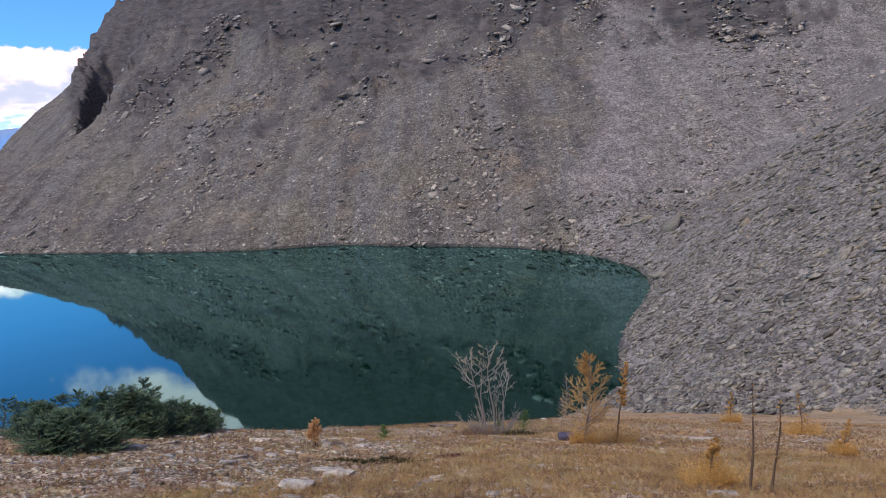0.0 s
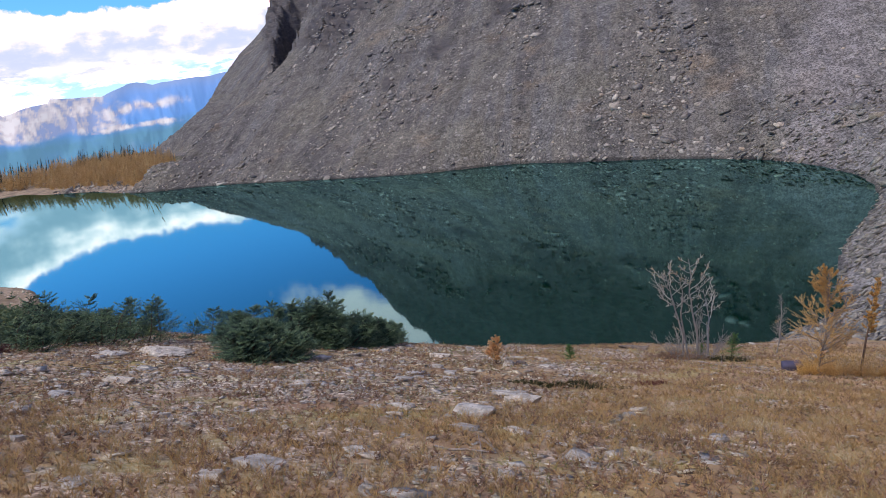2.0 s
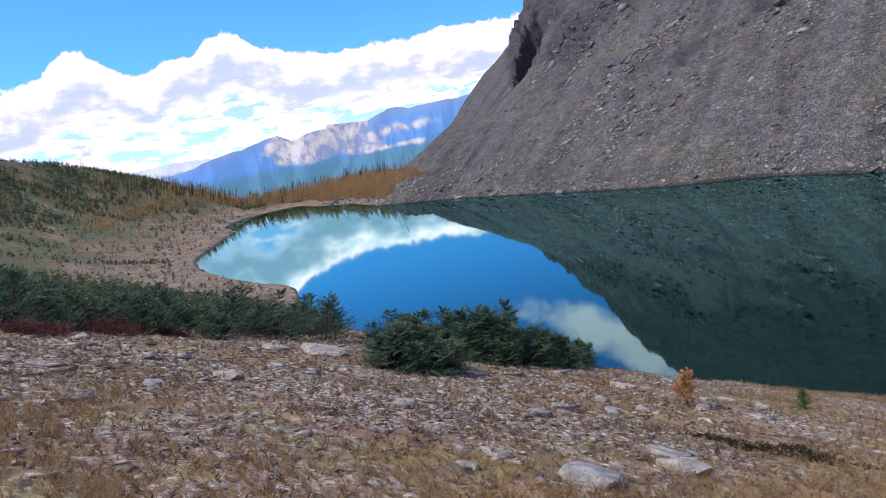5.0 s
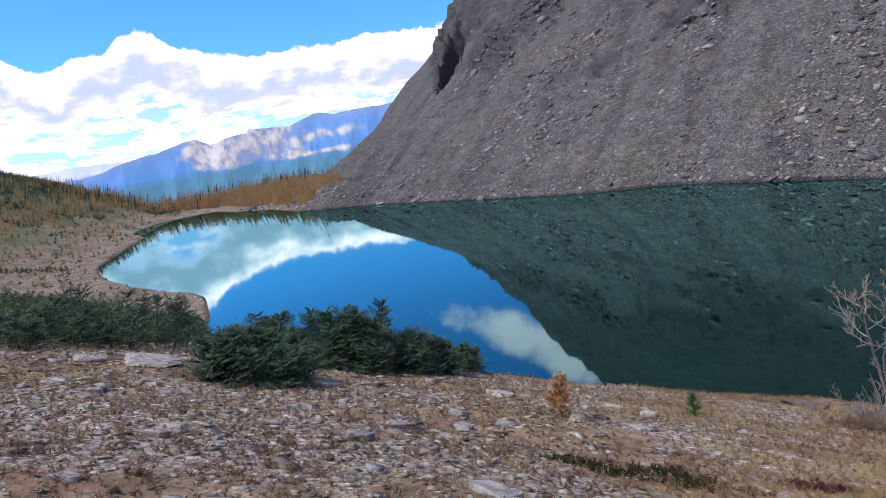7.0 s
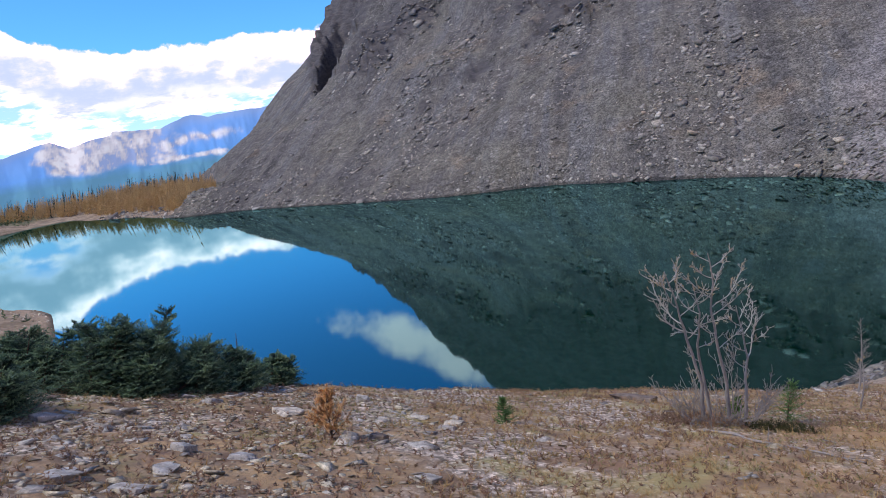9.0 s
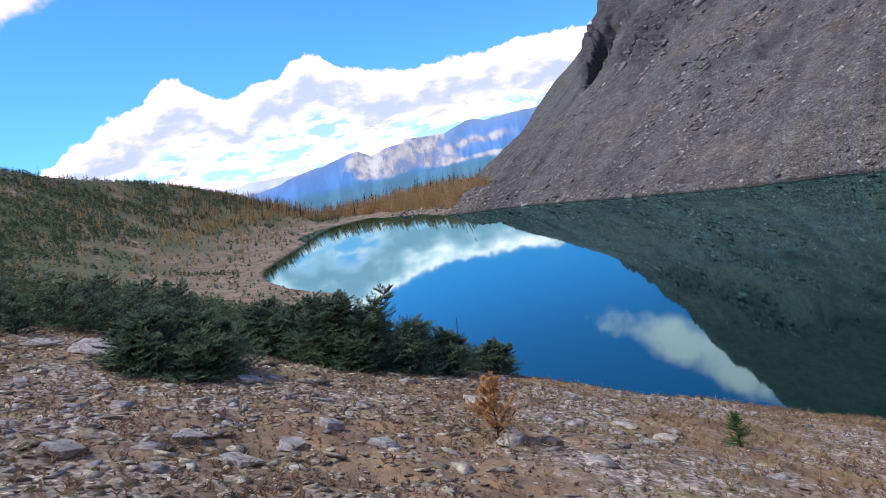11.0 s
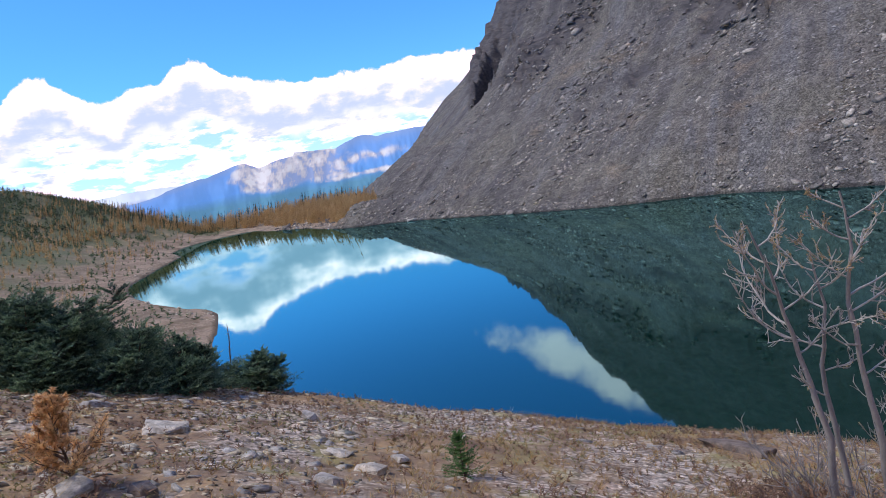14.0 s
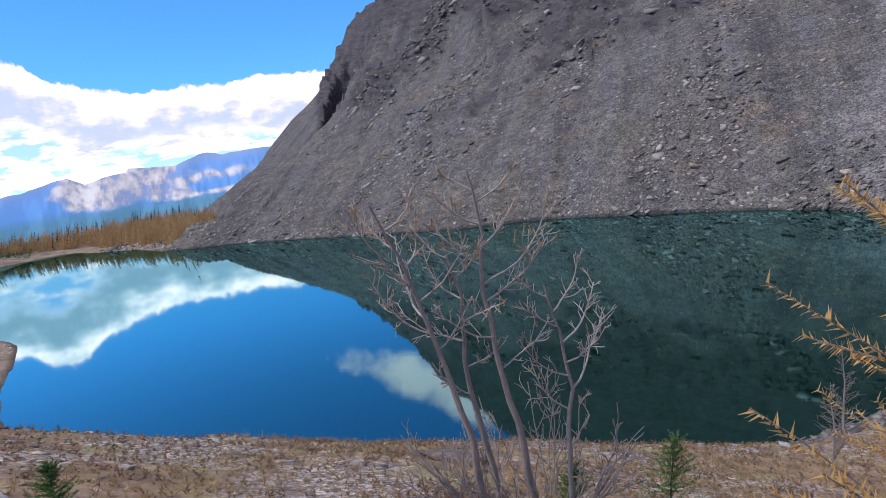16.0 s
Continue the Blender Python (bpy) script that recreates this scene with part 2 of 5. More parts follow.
def surface(x, y):
    """The land with its small relief: what things stand on."""
    z, scree, cliff, d = land(x, y)
    fade = np.clip(np.hypot(x - 1, y - 8) / 60, 0.0, 1)
    grass = (1 - scree) * (d > 0)
    z = z + grass * (fbm(x, y, 2.6, 3, 10) * 0.14 + fbm(x, y, 0.45, 3, 14) * 0.06 + fbm(x, y, 14, 2, 18) * 0.35 * fade)
    z = z + scree * (d > 0) * (np.abs(fbm(x, y, 4.2, 5, 22, 0.62)) * 0.7 - 0.12) * (0.4 + 0.6 * fade) * np.clip(d / 3, 0.1, 1)
    relief = cliff * np.clip((620 - np.hypot(x, y)) / 140, 0.12, 1)
    z = z + relief * (np.abs(fbm(x * 0.6 + z * 0.5, y, 16, 5, 30, 0.62)) * 10 - 2) * (d > 0)
    ledge = (z + fbm(x, y, 22, 4, 33) * 14) / 5.0
    z = z + relief * (d > 0) * (np.abs((ledge % 1.0) - 0.35) * 5.0 - 1.2)
    return z, scree, cliff, d


def ground_at(x, y):
    return float(surface(np.array([float(x)]), np.array([float(y)]))[0][0])

# ---- materials ----
def material(name, build):
    m = bpy.data.materials.new(name)
    m.use_nodes = True
    n = Nodes(m.node_tree)
    out = n.add("ShaderNodeOutputMaterial")
    build(n, out)
    return m


def principled(n, out, col, rough=0.9, bump=None, strength=0.4, distance=0.03, spec=0.3):
    b = n.add("ShaderNodeBsdfPrincipled", {"Base Color": col, "Roughness": rough, "Specular IOR Level": spec})
    if bump is not None:
        bn = n.add("ShaderNodeBump", {"Height": bump, "Strength": strength, "Distance": distance})
        n.put(b.inputs["Normal"], bn.outputs[0])
    n.put(out.inputs["Surface"], b.outputs[0])
    return b


def pos(n, scale=(1, 1, 1), turn=0.0):
    g = n.add("ShaderNodeNewGeometry").outputs["Position"]
    if scale == (1, 1, 1) and turn == 0.0:
        return g
    return n.add("ShaderNodeMapping", {"Vector": g, "Scale": scale, "Rotation": (0, 0, turn)}).outputs[0]


def attr(n, name):
    return n.add("ShaderNodeAttribute", attribute_name=name).outputs["Fac"]


def voronoi(n, vec, scale, feature="F1", rand=1.0):
    v = n.add("ShaderNodeTexVoronoi", {"Vector": vec, "Scale": scale, "Randomness": rand}, feature=feature)
    return v


def scree_colour(n):
    """Broken slate: streaks down the fall line, two sizes of stones, pale chips."""
    p = pos(n)
    streak = n.noise(pos(n, (0.12, 0.012, 0.012), 0.31), 1.0, 4.0, 0.6)
    patch = n.noise(p, 0.035, 4.0, 0.6)
    base = n.ramp(streak, [(0.30, (0.074, 0.069, 0.067)), (0.44, (0.108, 0.101, 0.093)), (0.53, (0.141, 0.129, 0.111)), (0.60, (0.122, 0.118, 0.115)), (0.72, (0.163, 0.153, 0.138))])
    base = n.mix(n.step(patch, 0.45, 0.68, 0.0, 0.55), base, (0.151, 0.139, 0.106))
    rust = n.math("MULTIPLY", n.step(n.noise(p, 0.06, 3.0), 0.58, 0.70), 0.45)
    base = n.mix(rust, base, (0.184, 0.138, 0.092))
    xyz = n.add("ShaderNodeSeparateXYZ", {0: p}).outputs
    east = n.math("SUBTRACT", n.math("MULTIPLY", xyz[0], 0.945), n.math("MULTIPLY", xyz[1], 0.326))
    base = n.mix(n.step(east, -16.0, 2.0, 0.0, 0.6), base, (0.20, 0.189, 0.18))
    along = n.math("SUBTRACT", n.math("MULTIPLY", xyz[0], 0.95), n.math("MULTIPLY", xyz[1], 0.31))
    wav = n.math("ADD", along, n.math("MULTIPLY", n.math("SUBTRACT", n.noise(p, 0.03, 4.0, 0.6), 0.5), 22.0))
    chute = n.math("MULTIPLY", n.step(wav, -17.0, -12.5), n.step(wav, -1.0, -6.0))
    base = n.mix(n.math("MULTIPLY", chute, 0.65), base, (0.20, 0.185, 0.18))
    big = voronoi(n, p, 0.9)
    small = voronoi(n, p, 3.0)
    sep1 = n.add("ShaderNodeSeparateColor", {0: big.outputs["Color"]}).outputs
    tone1 = n.step(sep1[0], 0.0, 1.0, 0.86, 1.15)
    tone2 = n.step(n.add("ShaderNodeSeparateColor", {0: small.outputs["Color"]}).outputs[1], 0.0, 1.0, 0.55, 1.42)
    tone3 = n.step(n.noise(p, 0.22, 6.0, 0.75), 0.3, 0.7, 0.72, 1.28)
    k = n.math("MULTIPLY", n.math("MULTIPLY", tone1, tone2), tone3)
    col = n.add("ShaderNodeMix", data_type="RGBA", blend_type="MULTIPLY")
    n.put(col.inputs["Factor"], 1.0)
    n.put(col.inputs["A"], base)
    grey = n.add("ShaderNodeCombineColor", {0: k, 1: k, 2: k}).outputs[0]
    n.put(col.inputs["B"], grey)
    chip = n.math("GREATER_THAN", n.add("ShaderNodeSeparateColor", {0: voronoi(n, p, 1.35).outputs["Color"]}).outputs[2], 0.94)
    chip = n.math("MULTIPLY", chip, n.step(n.noise(p, 0.09, 4.0, 0.6), 0.45, 0.65))
    return n.mix(n.math("MULTIPLY", chip, 0.75), col.outputs["Result"], (0.32, 0.305, 0.28)), big, small


def land_material(n, out):
    p = pos(n)
    scree, cliff, shore = attr(n, "scree"), attr(n, "cliff"), attr(n, "shore")
    stone, big, small = scree_colour(n)
    xyz = n.add("ShaderNodeSeparateXYZ", {0: p}).outputs
    # meadow: brown turf, ochre grass, bare gravelly soil, moss
    w1 = n.noise(p, 0.33, 5.0, 0.62)
    w2 = n.noise(p, 1.7, 5.0, 0.6)
    w3 = n.noise(p, 9.0, 4.0, 0.6)
    turf = n.ramp(w2, [(0.30, (0.158, 0.104, 0.070)), (0.46, (0.262, 0.186, 0.120)), (0.60, (0.40, 0.275, 0.145)), (0.74, (0.292, 0.246, 0.142))])
    soil = n.ramp(w3, [(0.28, (0.185, 0.146, 0.112)), (0.50, (0.335, 0.280, 0.225)), (0.70, (0.530, 0.475, 0.400))])
    chips = n.add("ShaderNodeSeparateColor", {0: voronoi(n, p, 24.0).outputs["Color"]}).outputs[0]
    chips2 = n.add("ShaderNodeSeparateColor", {0: voronoi(n, p, 9.0).outputs["Color"]}).outputs[1]
    kk = n.math("MULTIPLY", n.step(chips, 0.0, 1.0, 0.55, 1.55), n.step(chips2, 0.0, 1.0, 0.7, 1.3))
    sm = n.add("ShaderNodeMix", data_type="RGBA", blend_type="MULTIPLY")
    n.put(sm.inputs["Factor"], 1.0)
    n.put(sm.inputs["A"], soil)
    n.put(sm.inputs["B"], n.add("ShaderNodeCombineColor", {0: kk, 1: kk, 2: kk}).outputs[0])
    soil = sm.outputs["Result"]
    bare = n.step(n.math("ADD", w1, n.math("MULTIPLY", n.math("SUBTRACT", w2, 0.5), 0.5)), 0.44, 0.60)
    meadow = n.mix(bare, turf, soil)
    moss = n.step(n.noise(p, 0.8, 4.0), 0.54, 0.68, 0.0, 0.55)
    meadow = n.mix(moss, meadow, (0.366, 0.343, 0.122))
    red = n.step(n.noise(p, 0.75, 5.0, 0.65, 0.4), 0.54, 0.68, 0.0, 0.3)
    meadow = n.mix(red, meadow, (0.36, 0.20, 0.135))
    ochre = n.math("MULTIPLY", n.step(n.math("SUBTRACT", xyz[0], n.math("MULTIPLY", xyz[1], 0.42)), -8.5, -3.0), n.step(n.noise(p, 0.45, 5.0, 0.65), 0.42, 0.64, 0.05, 0.7))
    meadow = n.mix(ochre, meadow, n.mix(w3, (0.385, 0.225, 0.105), (0.60, 0.395, 0.205)))
    # far hillside: heather green and tan bands
    dist = n.add("ShaderNodeVectorMath", {0: p}, operation="LENGTH").outputs["Value"]
    far = n.step(dist, 28.0, 60.0)
    band = n.noise(pos(n, (0.02, 0.045, 0.05), 0.5), 1.0, 5.0, 0.62)
    hill = n.ramp(band, [(0.34, (0.090, 0.118, 0.060)), (0.48, (0.130, 0.158, 0.078)), (0.57, (0.185, 0.188, 0.098)), (0.63, (0.330, 0.250, 0.160)), (0.72, (0.440, 0.335, 0.225))])
    hill = n.mix(n.step(n.noise(p, 0.33, 6.0, 0.75), 0.42, 0.58, 0.0, 0.75), hill, (0.079, 0.105, 0.049))
    strand = n.step(n.math("ADD", shore, n.math("MULTIPLY", n.noise(p, 0.05, 4.0), 70.0)), 52.0, 88.0)
    tan = n.mix(n.step(n.noise(p, 0.12, 6.0, 0.7), 0.38, 0.62), (0.178, 0.136, 0.094), (0.356, 0.278, 0.198))
    tan = n.mix(n.step(n.noise(p, 0.9, 5.0, 0.7), 0.5, 0.66, 0.0, 0.7), tan, (0.115, 0.101, 0.060))
    hill = n.mix(strand, tan, hill)
    meadow = n.mix(n.math("MULTIPLY", far, n.step(w2, 0.1, 0.6)), meadow, hill)
    # bedrock
    strata = n.noise(pos(n, (0.14, 0.14, 0.45), 0.0), 1.0, 6.0, 0.72, 0.8)
    rock = n.ramp(strata, [(0.30, (0.041, 0.039, 0.044)), (0.48, (0.089, 0.083, 0.083)), (0.62, (0.144, 0.130, 0.122)), (0.78, (0.186, 0.156, 0.129))])
    stone = n.mix(n.math("MULTIPLY", cliff, 0.92), stone, rock)
    col = n.mix(scree, meadow, stone)
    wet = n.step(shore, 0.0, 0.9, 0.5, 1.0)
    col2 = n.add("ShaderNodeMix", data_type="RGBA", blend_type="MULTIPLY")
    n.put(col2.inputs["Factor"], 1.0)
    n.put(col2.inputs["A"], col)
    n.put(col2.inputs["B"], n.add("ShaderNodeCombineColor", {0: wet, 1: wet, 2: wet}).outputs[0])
    # relief: stones on the scree, crumbs and tufts on the meadow
    hs = n.math("ADD", n.math("MULTIPLY", big.outputs["Distance"], -0.16), n.math("MULTIPLY", small.outputs["Distance"], -0.10))
    hs = n.math("ADD", hs, n.math("MULTIPLY", n.math("MULTIPLY", strata, cliff), 1.6))
    hm = n.math("ADD", n.math("MULTIPLY", w3, 0.05), n.math("MULTIPLY", n.noise(p, 38.0, 3.0), 0.018))
    h = n.add("ShaderNodeMix", {"Factor": scree, "A": hm, "B": hs}, data_type="FLOAT").outputs["Result"]
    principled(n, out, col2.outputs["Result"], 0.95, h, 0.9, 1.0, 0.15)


M_land = material("alpine_ground", land_material)


def water_material(n, out):
    # clear deep water: dark green body, gloss that grows towards grazing
    rip = n.noise(pos(n, (0.25, 0.9, 1.0), 0.3), 1.0, 3.0, 0.5)
    bn = n.add("ShaderNodeBump", {"Height": rip, "Strength": 0.02, "Distance": 0.05})
    shallow = n.noise(pos(n), 0.05, 3.0)
    body = n.add("ShaderNodeBsdfDiffuse", {"Color": n.mix(shallow, (0.0006, 0.013, 0.006), (0.001, 0.019, 0.009))})
    gloss = n.add("ShaderNodeBsdfGlossy", {"Color": (0.30, 0.57, 0.57, 1.0), "Roughness": 0.028})
    n.put(gloss.inputs["Normal"], bn.outputs[0])
    fr = n.add("ShaderNodeFresnel", {"IOR": 1.33}).outputs[0]
    fac = n.step(fr, 0.02, 0.36, 0.36, 0.92)
    mix = n.add("ShaderNodeMixShader", {0: fac, 1: body.outputs[0], 2: gloss.outputs[0]})
    n.put(out.inputs["Surface"], mix.outputs[0])


M_water = material("lake_water", water_material)


def island_random(n):
    return n.add("ShaderNodeNewGeometry").outputs["Random Per Island"]


def stone_material(stops, scale=7.0, lichen=0.3):
    def build(n, out):
        p = n.add("ShaderNodeTexCoord").outputs["Object"]
        r = n.math("FRACT", n.math("ADD", island_random(n), n.add("ShaderNodeObjectInfo").outputs["Random"]))
        g = n.noise(p, scale, 5.0, 0.65)
        base = n.ramp(r, stops)
        k = n.step(g, 0.28, 0.75, 0.5, 1.4)
        m = n.add("ShaderNodeMix", data_type="RGBA", blend_type="MULTIPLY")
        n.put(m.inputs["Factor"], 1.0)
        n.put(m.inputs["A"], base)
        n.put(m.inputs["B"], n.add("ShaderNodeCombineColor", {0: k, 1: k, 2: k}).outputs[0])
        spots = n.math("MULTIPLY", n.step(n.noise(p, scale * 2.2, 4.0, 0.7), 0.56, 0.64), lichen)
        col = n.mix(spots, m.outputs["Result"], (0.10, 0.095, 0.085))
        principled(n, out, col, 0.88, n.noise(p, scale * 3, 5.0, 0.7), 0.8, 0.03, 0.25)
    return build


M_rock = material("grey_rock", stone_material([(0.0, (0.348, 0.329, 0.299)), (0.35, (0.464, 0.437, 0.389)), (0.65, (0.541, 0.487, 0.400)), (1.0, (0.412, 0.399, 0.376))], 9.0, 0.5))
M_rock_brown = material("brown_rock", stone_material([(0.0, (0.16, 0.12, 0.095)), (0.5, (0.22, 0.17, 0.135)), (1.0, (0.19, 0.155, 0.13))]))
M_gravel = material("gravel", stone_material([(0.0, (0.227, 0.191, 0.136)), (0.3, (0.386, 0.332, 0.244)), (0.6, (0.542, 0.472, 0.339)), (0.85, (0.714, 0.639, 0.473)), (1.0, (0.422, 0.398, 0.353))], 14.0))
M_scree = material("scree_stone", stone_material([(0.0, (0.102, 0.092, 0.085)), (0.3, (0.184, 0.167, 0.147)), (0.6, (0.278, 0.250, 0.212)), (0.85, (0.389, 0.351, 0.293)), (0.96, (0.513, 0.470, 0.390)), (1.0, (0.381, 0.303, 0.215))], 1.5, 0.1))
M_scree_pale = material("pale_scree_stone", stone_material([(0.0, (0.104, 0.095, 0.084)), (0.3, (0.182, 0.172, 0.146)), (0.6, (0.253, 0.238, 0.201)), (0.85, (0.325, 0.306, 0.257)), (1.0, (0.237, 0.204, 0.151))], 2.5, 0.15))


def leaf_material(stops, rough=0.75, through_light=0.25, clumps=1.3):
    def build(n, out):
        r = island_random(n)
        big = n.noise(pos(n), clumps, 2.0)
        col = n.ramp(n.math("ADD", n.math("MULTIPLY", r, 0.6), n.math("MULTIPLY", n.math("SUBTRACT", big, 0.36), 1.4), clamp=True), stops)
        b = n.add("ShaderNodeBsdfPrincipled", {"Base Color": col, "Roughness": rough, "Specular IOR Level": 0.25})
        t = n.add("ShaderNodeBsdfTranslucent", {"Color": col})
        mx = n.add("ShaderNodeMixShader", {0: through_light, 1: b.outputs[0], 2: t.outputs[0]})
        n.put(out.inputs["Surface"], mx.outputs[0])
    return build


def spruce_material(n, out):
    """Needles: this year's tips paler, old ones dark blue-green with the inner shade painted in."""
    r = island_random(n)
    k = n.math("ADD", attr(n, "age_shade"), n.math("MULTIPLY", n.math("SUBTRACT", r, 0.5), 0.25), clamp=True)
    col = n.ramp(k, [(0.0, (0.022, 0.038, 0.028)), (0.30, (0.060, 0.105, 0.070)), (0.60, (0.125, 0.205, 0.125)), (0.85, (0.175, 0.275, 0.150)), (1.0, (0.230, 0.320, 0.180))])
    b = n.add("ShaderNodeBsdfPrincipled", {"Base Color": col, "Roughness": 0.55, "Specular IOR Level": 0.3})
    t = n.add("ShaderNodeBsdfTranslucent", {"Color": col})
    mx = n.add("ShaderNodeMixShader", {0: 0.12, 1: b.outputs[0], 2: t.outputs[0]})
    n.put(out.inputs["Surface"], mx.outputs[0])


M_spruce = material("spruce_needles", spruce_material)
M_seedling = material("young_spruce_needles", leaf_material([(0.0, (0.049, 0.113, 0.032)), (0.6, (0.113, 0.219, 0.065)), (1.0, (0.194, 0.292, 0.097))]))
M_larch = material("larch_needles", leaf_material([(0.0, (0.470, 0.280, 0.084)), (0.5, (0.672, 0.437, 0.157)), (1.0, (0.829, 0.594, 0.269))], 0.75, 0.45))
M_larch_seedling = material("pale_larch_needles", leaf_material([(0.0, (0.62, 0.38, 0.17)), (0.5, (0.80, 0.54, 0.28)), (1.0, (0.90, 0.68, 0.42))], 0.75, 0.5))
M_larch_pale = material("faded_larch_needles", leaf_material([(0.0, (0.325, 0.213, 0.100)), (0.6, (0.500, 0.350, 0.163)), (1.0, (0.575, 0.450, 0.250))]))
M_grass = material("dry_grass", leaf_material([(0.0, (0.202, 0.137, 0.070)), (0.35, (0.387, 0.263, 0.128)), (0.6, (0.570, 0.379, 0.161)), (0.8, (0.353, 0.325, 0.175)), (1.0, (0.706, 0.595, 0.416))]))
M_herb = material("withered_heather", leaf_material([(0.0, (0.132, 0.088, 0.067)), (0.4, (0.247, 0.167, 0.114)), (0.7, (0.332, 0.191, 0.125)), (0.9, (0.402, 0.319, 0.190)), (1.0, (0.309, 0.286, 0.131))]))
M_juniper = material("juniper_leaves", leaf_material([(0.0, (0.030, 0.032, 0.014)), (0.6, (0.068, 0.070, 0.026)), (1.0, (0.12, 0.095, 0.04))]))
M_red = material("red_heather", leaf_material([(0.0, (0.085, 0.028, 0.028)), (0.6, (0.15, 0.055, 0.048)), (1.0, (0.20, 0.095, 0.07))]))
M_carpet = material("krummholz_needles", leaf_material([(0.0, (0.051, 0.081, 0.051)), (0.45, (0.107, 0.158, 0.086)), (0.8, (0.179, 0.222, 0.110)), (1.0, (0.318, 0.290, 0.139))]))
M_far_larch = material("far_larch_needles", leaf_material([(0.0, (0.333, 0.213, 0.089)), (0.5, (0.540, 0.364, 0.163)), (1.0, (0.690, 0.504, 0.257))], 0.75, 0.35, clumps=0.15))
M_far_spruce = material("far_spruce_needles", leaf_material([(0.0, (0.030, 0.040, 0.030)), (0.6, (0.059, 0.071, 0.048)), (1.0, (0.101, 0.105, 0.059))], clumps=0.15))


def bark_material(a, b):
    def build(n, out):
        p = pos(n, (1, 1, 0.35))
        g = n.noise(p, 30.0, 5.0, 0.7)
        principled(n, out, n.mix(g, (*a, 1.0), (*b, 1.0)), 0.9, g, 0.5, 0.01, 0.2)
    return build


M_bark_grey = material("grey_bark", bark_material((0.13, 0.115, 0.108), (0.42, 0.385, 0.355)))
M_bark_clump = material("weathered_bark", bark_material((0.13, 0.118, 0.112), (0.44, 0.41, 0.38)))
M_bark_pale = material("bleached_bark", bark_material((0.24, 0.22, 0.205), (0.58, 0.545, 0.50)))
M_moss = material("moss_tufts", leaf_material([(0.0, (0.121, 0.121, 0.046)), (0.5, (0.230, 0.224, 0.086)), (1.0, (0.380, 0.333, 0.138))]))
M_bark = material("brown_bark", bark_material((0.075, 0.05, 0.036), (0.19, 0.135, 0.10)))


def cloth_material(col):
    def build(n, out):
        g = n.noise(n.add("ShaderNodeTexCoord").outputs["Object"], 40.0, 4.0)
        principled(n, out, n.mix(g, tuple(0.6 * c for c in col), col), 0.85, g, 0.3, 0.01)
    return build


M_cloth = material("blue_cloth", cloth_material((0.085, 0.08, 0.13)))
M_strap = material("dark_webbing", cloth_material((0.03, 0.022, 0.018)))


def range_material(n, out):
    # a far range; the blue haze of kilometres is put into colour and glow
    h, lit = attr(n, "height"), attr(n, "lit")
    broad = n.noise(pos(n, (0.006, 0.006, 0.012)), 1.0, 6.0, 0.65)
    gully = attr(n, "gully")
    strata = n.noise(pos(n, (0.0006, 0.0006, 0.05)), 1.0, 4.0, 0.6)
    # sun and shade are painted: pale for lit rock, wood for blue shaded slopes
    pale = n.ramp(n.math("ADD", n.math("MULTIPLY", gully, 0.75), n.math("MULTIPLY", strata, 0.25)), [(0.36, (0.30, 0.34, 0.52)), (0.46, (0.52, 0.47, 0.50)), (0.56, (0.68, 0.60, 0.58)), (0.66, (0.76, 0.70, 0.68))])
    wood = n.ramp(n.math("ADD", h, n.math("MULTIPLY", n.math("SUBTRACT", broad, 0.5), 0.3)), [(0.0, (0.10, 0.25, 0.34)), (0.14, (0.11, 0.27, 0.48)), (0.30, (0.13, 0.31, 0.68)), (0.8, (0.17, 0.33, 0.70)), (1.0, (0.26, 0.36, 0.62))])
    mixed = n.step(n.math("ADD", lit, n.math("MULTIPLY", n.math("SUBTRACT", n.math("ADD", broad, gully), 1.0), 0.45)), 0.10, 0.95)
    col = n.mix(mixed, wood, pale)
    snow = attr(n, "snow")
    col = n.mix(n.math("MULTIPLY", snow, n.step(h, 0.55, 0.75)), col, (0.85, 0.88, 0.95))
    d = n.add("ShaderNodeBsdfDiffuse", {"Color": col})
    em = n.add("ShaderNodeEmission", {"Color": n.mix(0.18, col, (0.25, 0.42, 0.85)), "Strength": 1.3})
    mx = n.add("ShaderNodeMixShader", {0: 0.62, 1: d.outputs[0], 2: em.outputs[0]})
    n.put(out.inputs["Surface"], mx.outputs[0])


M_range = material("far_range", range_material)

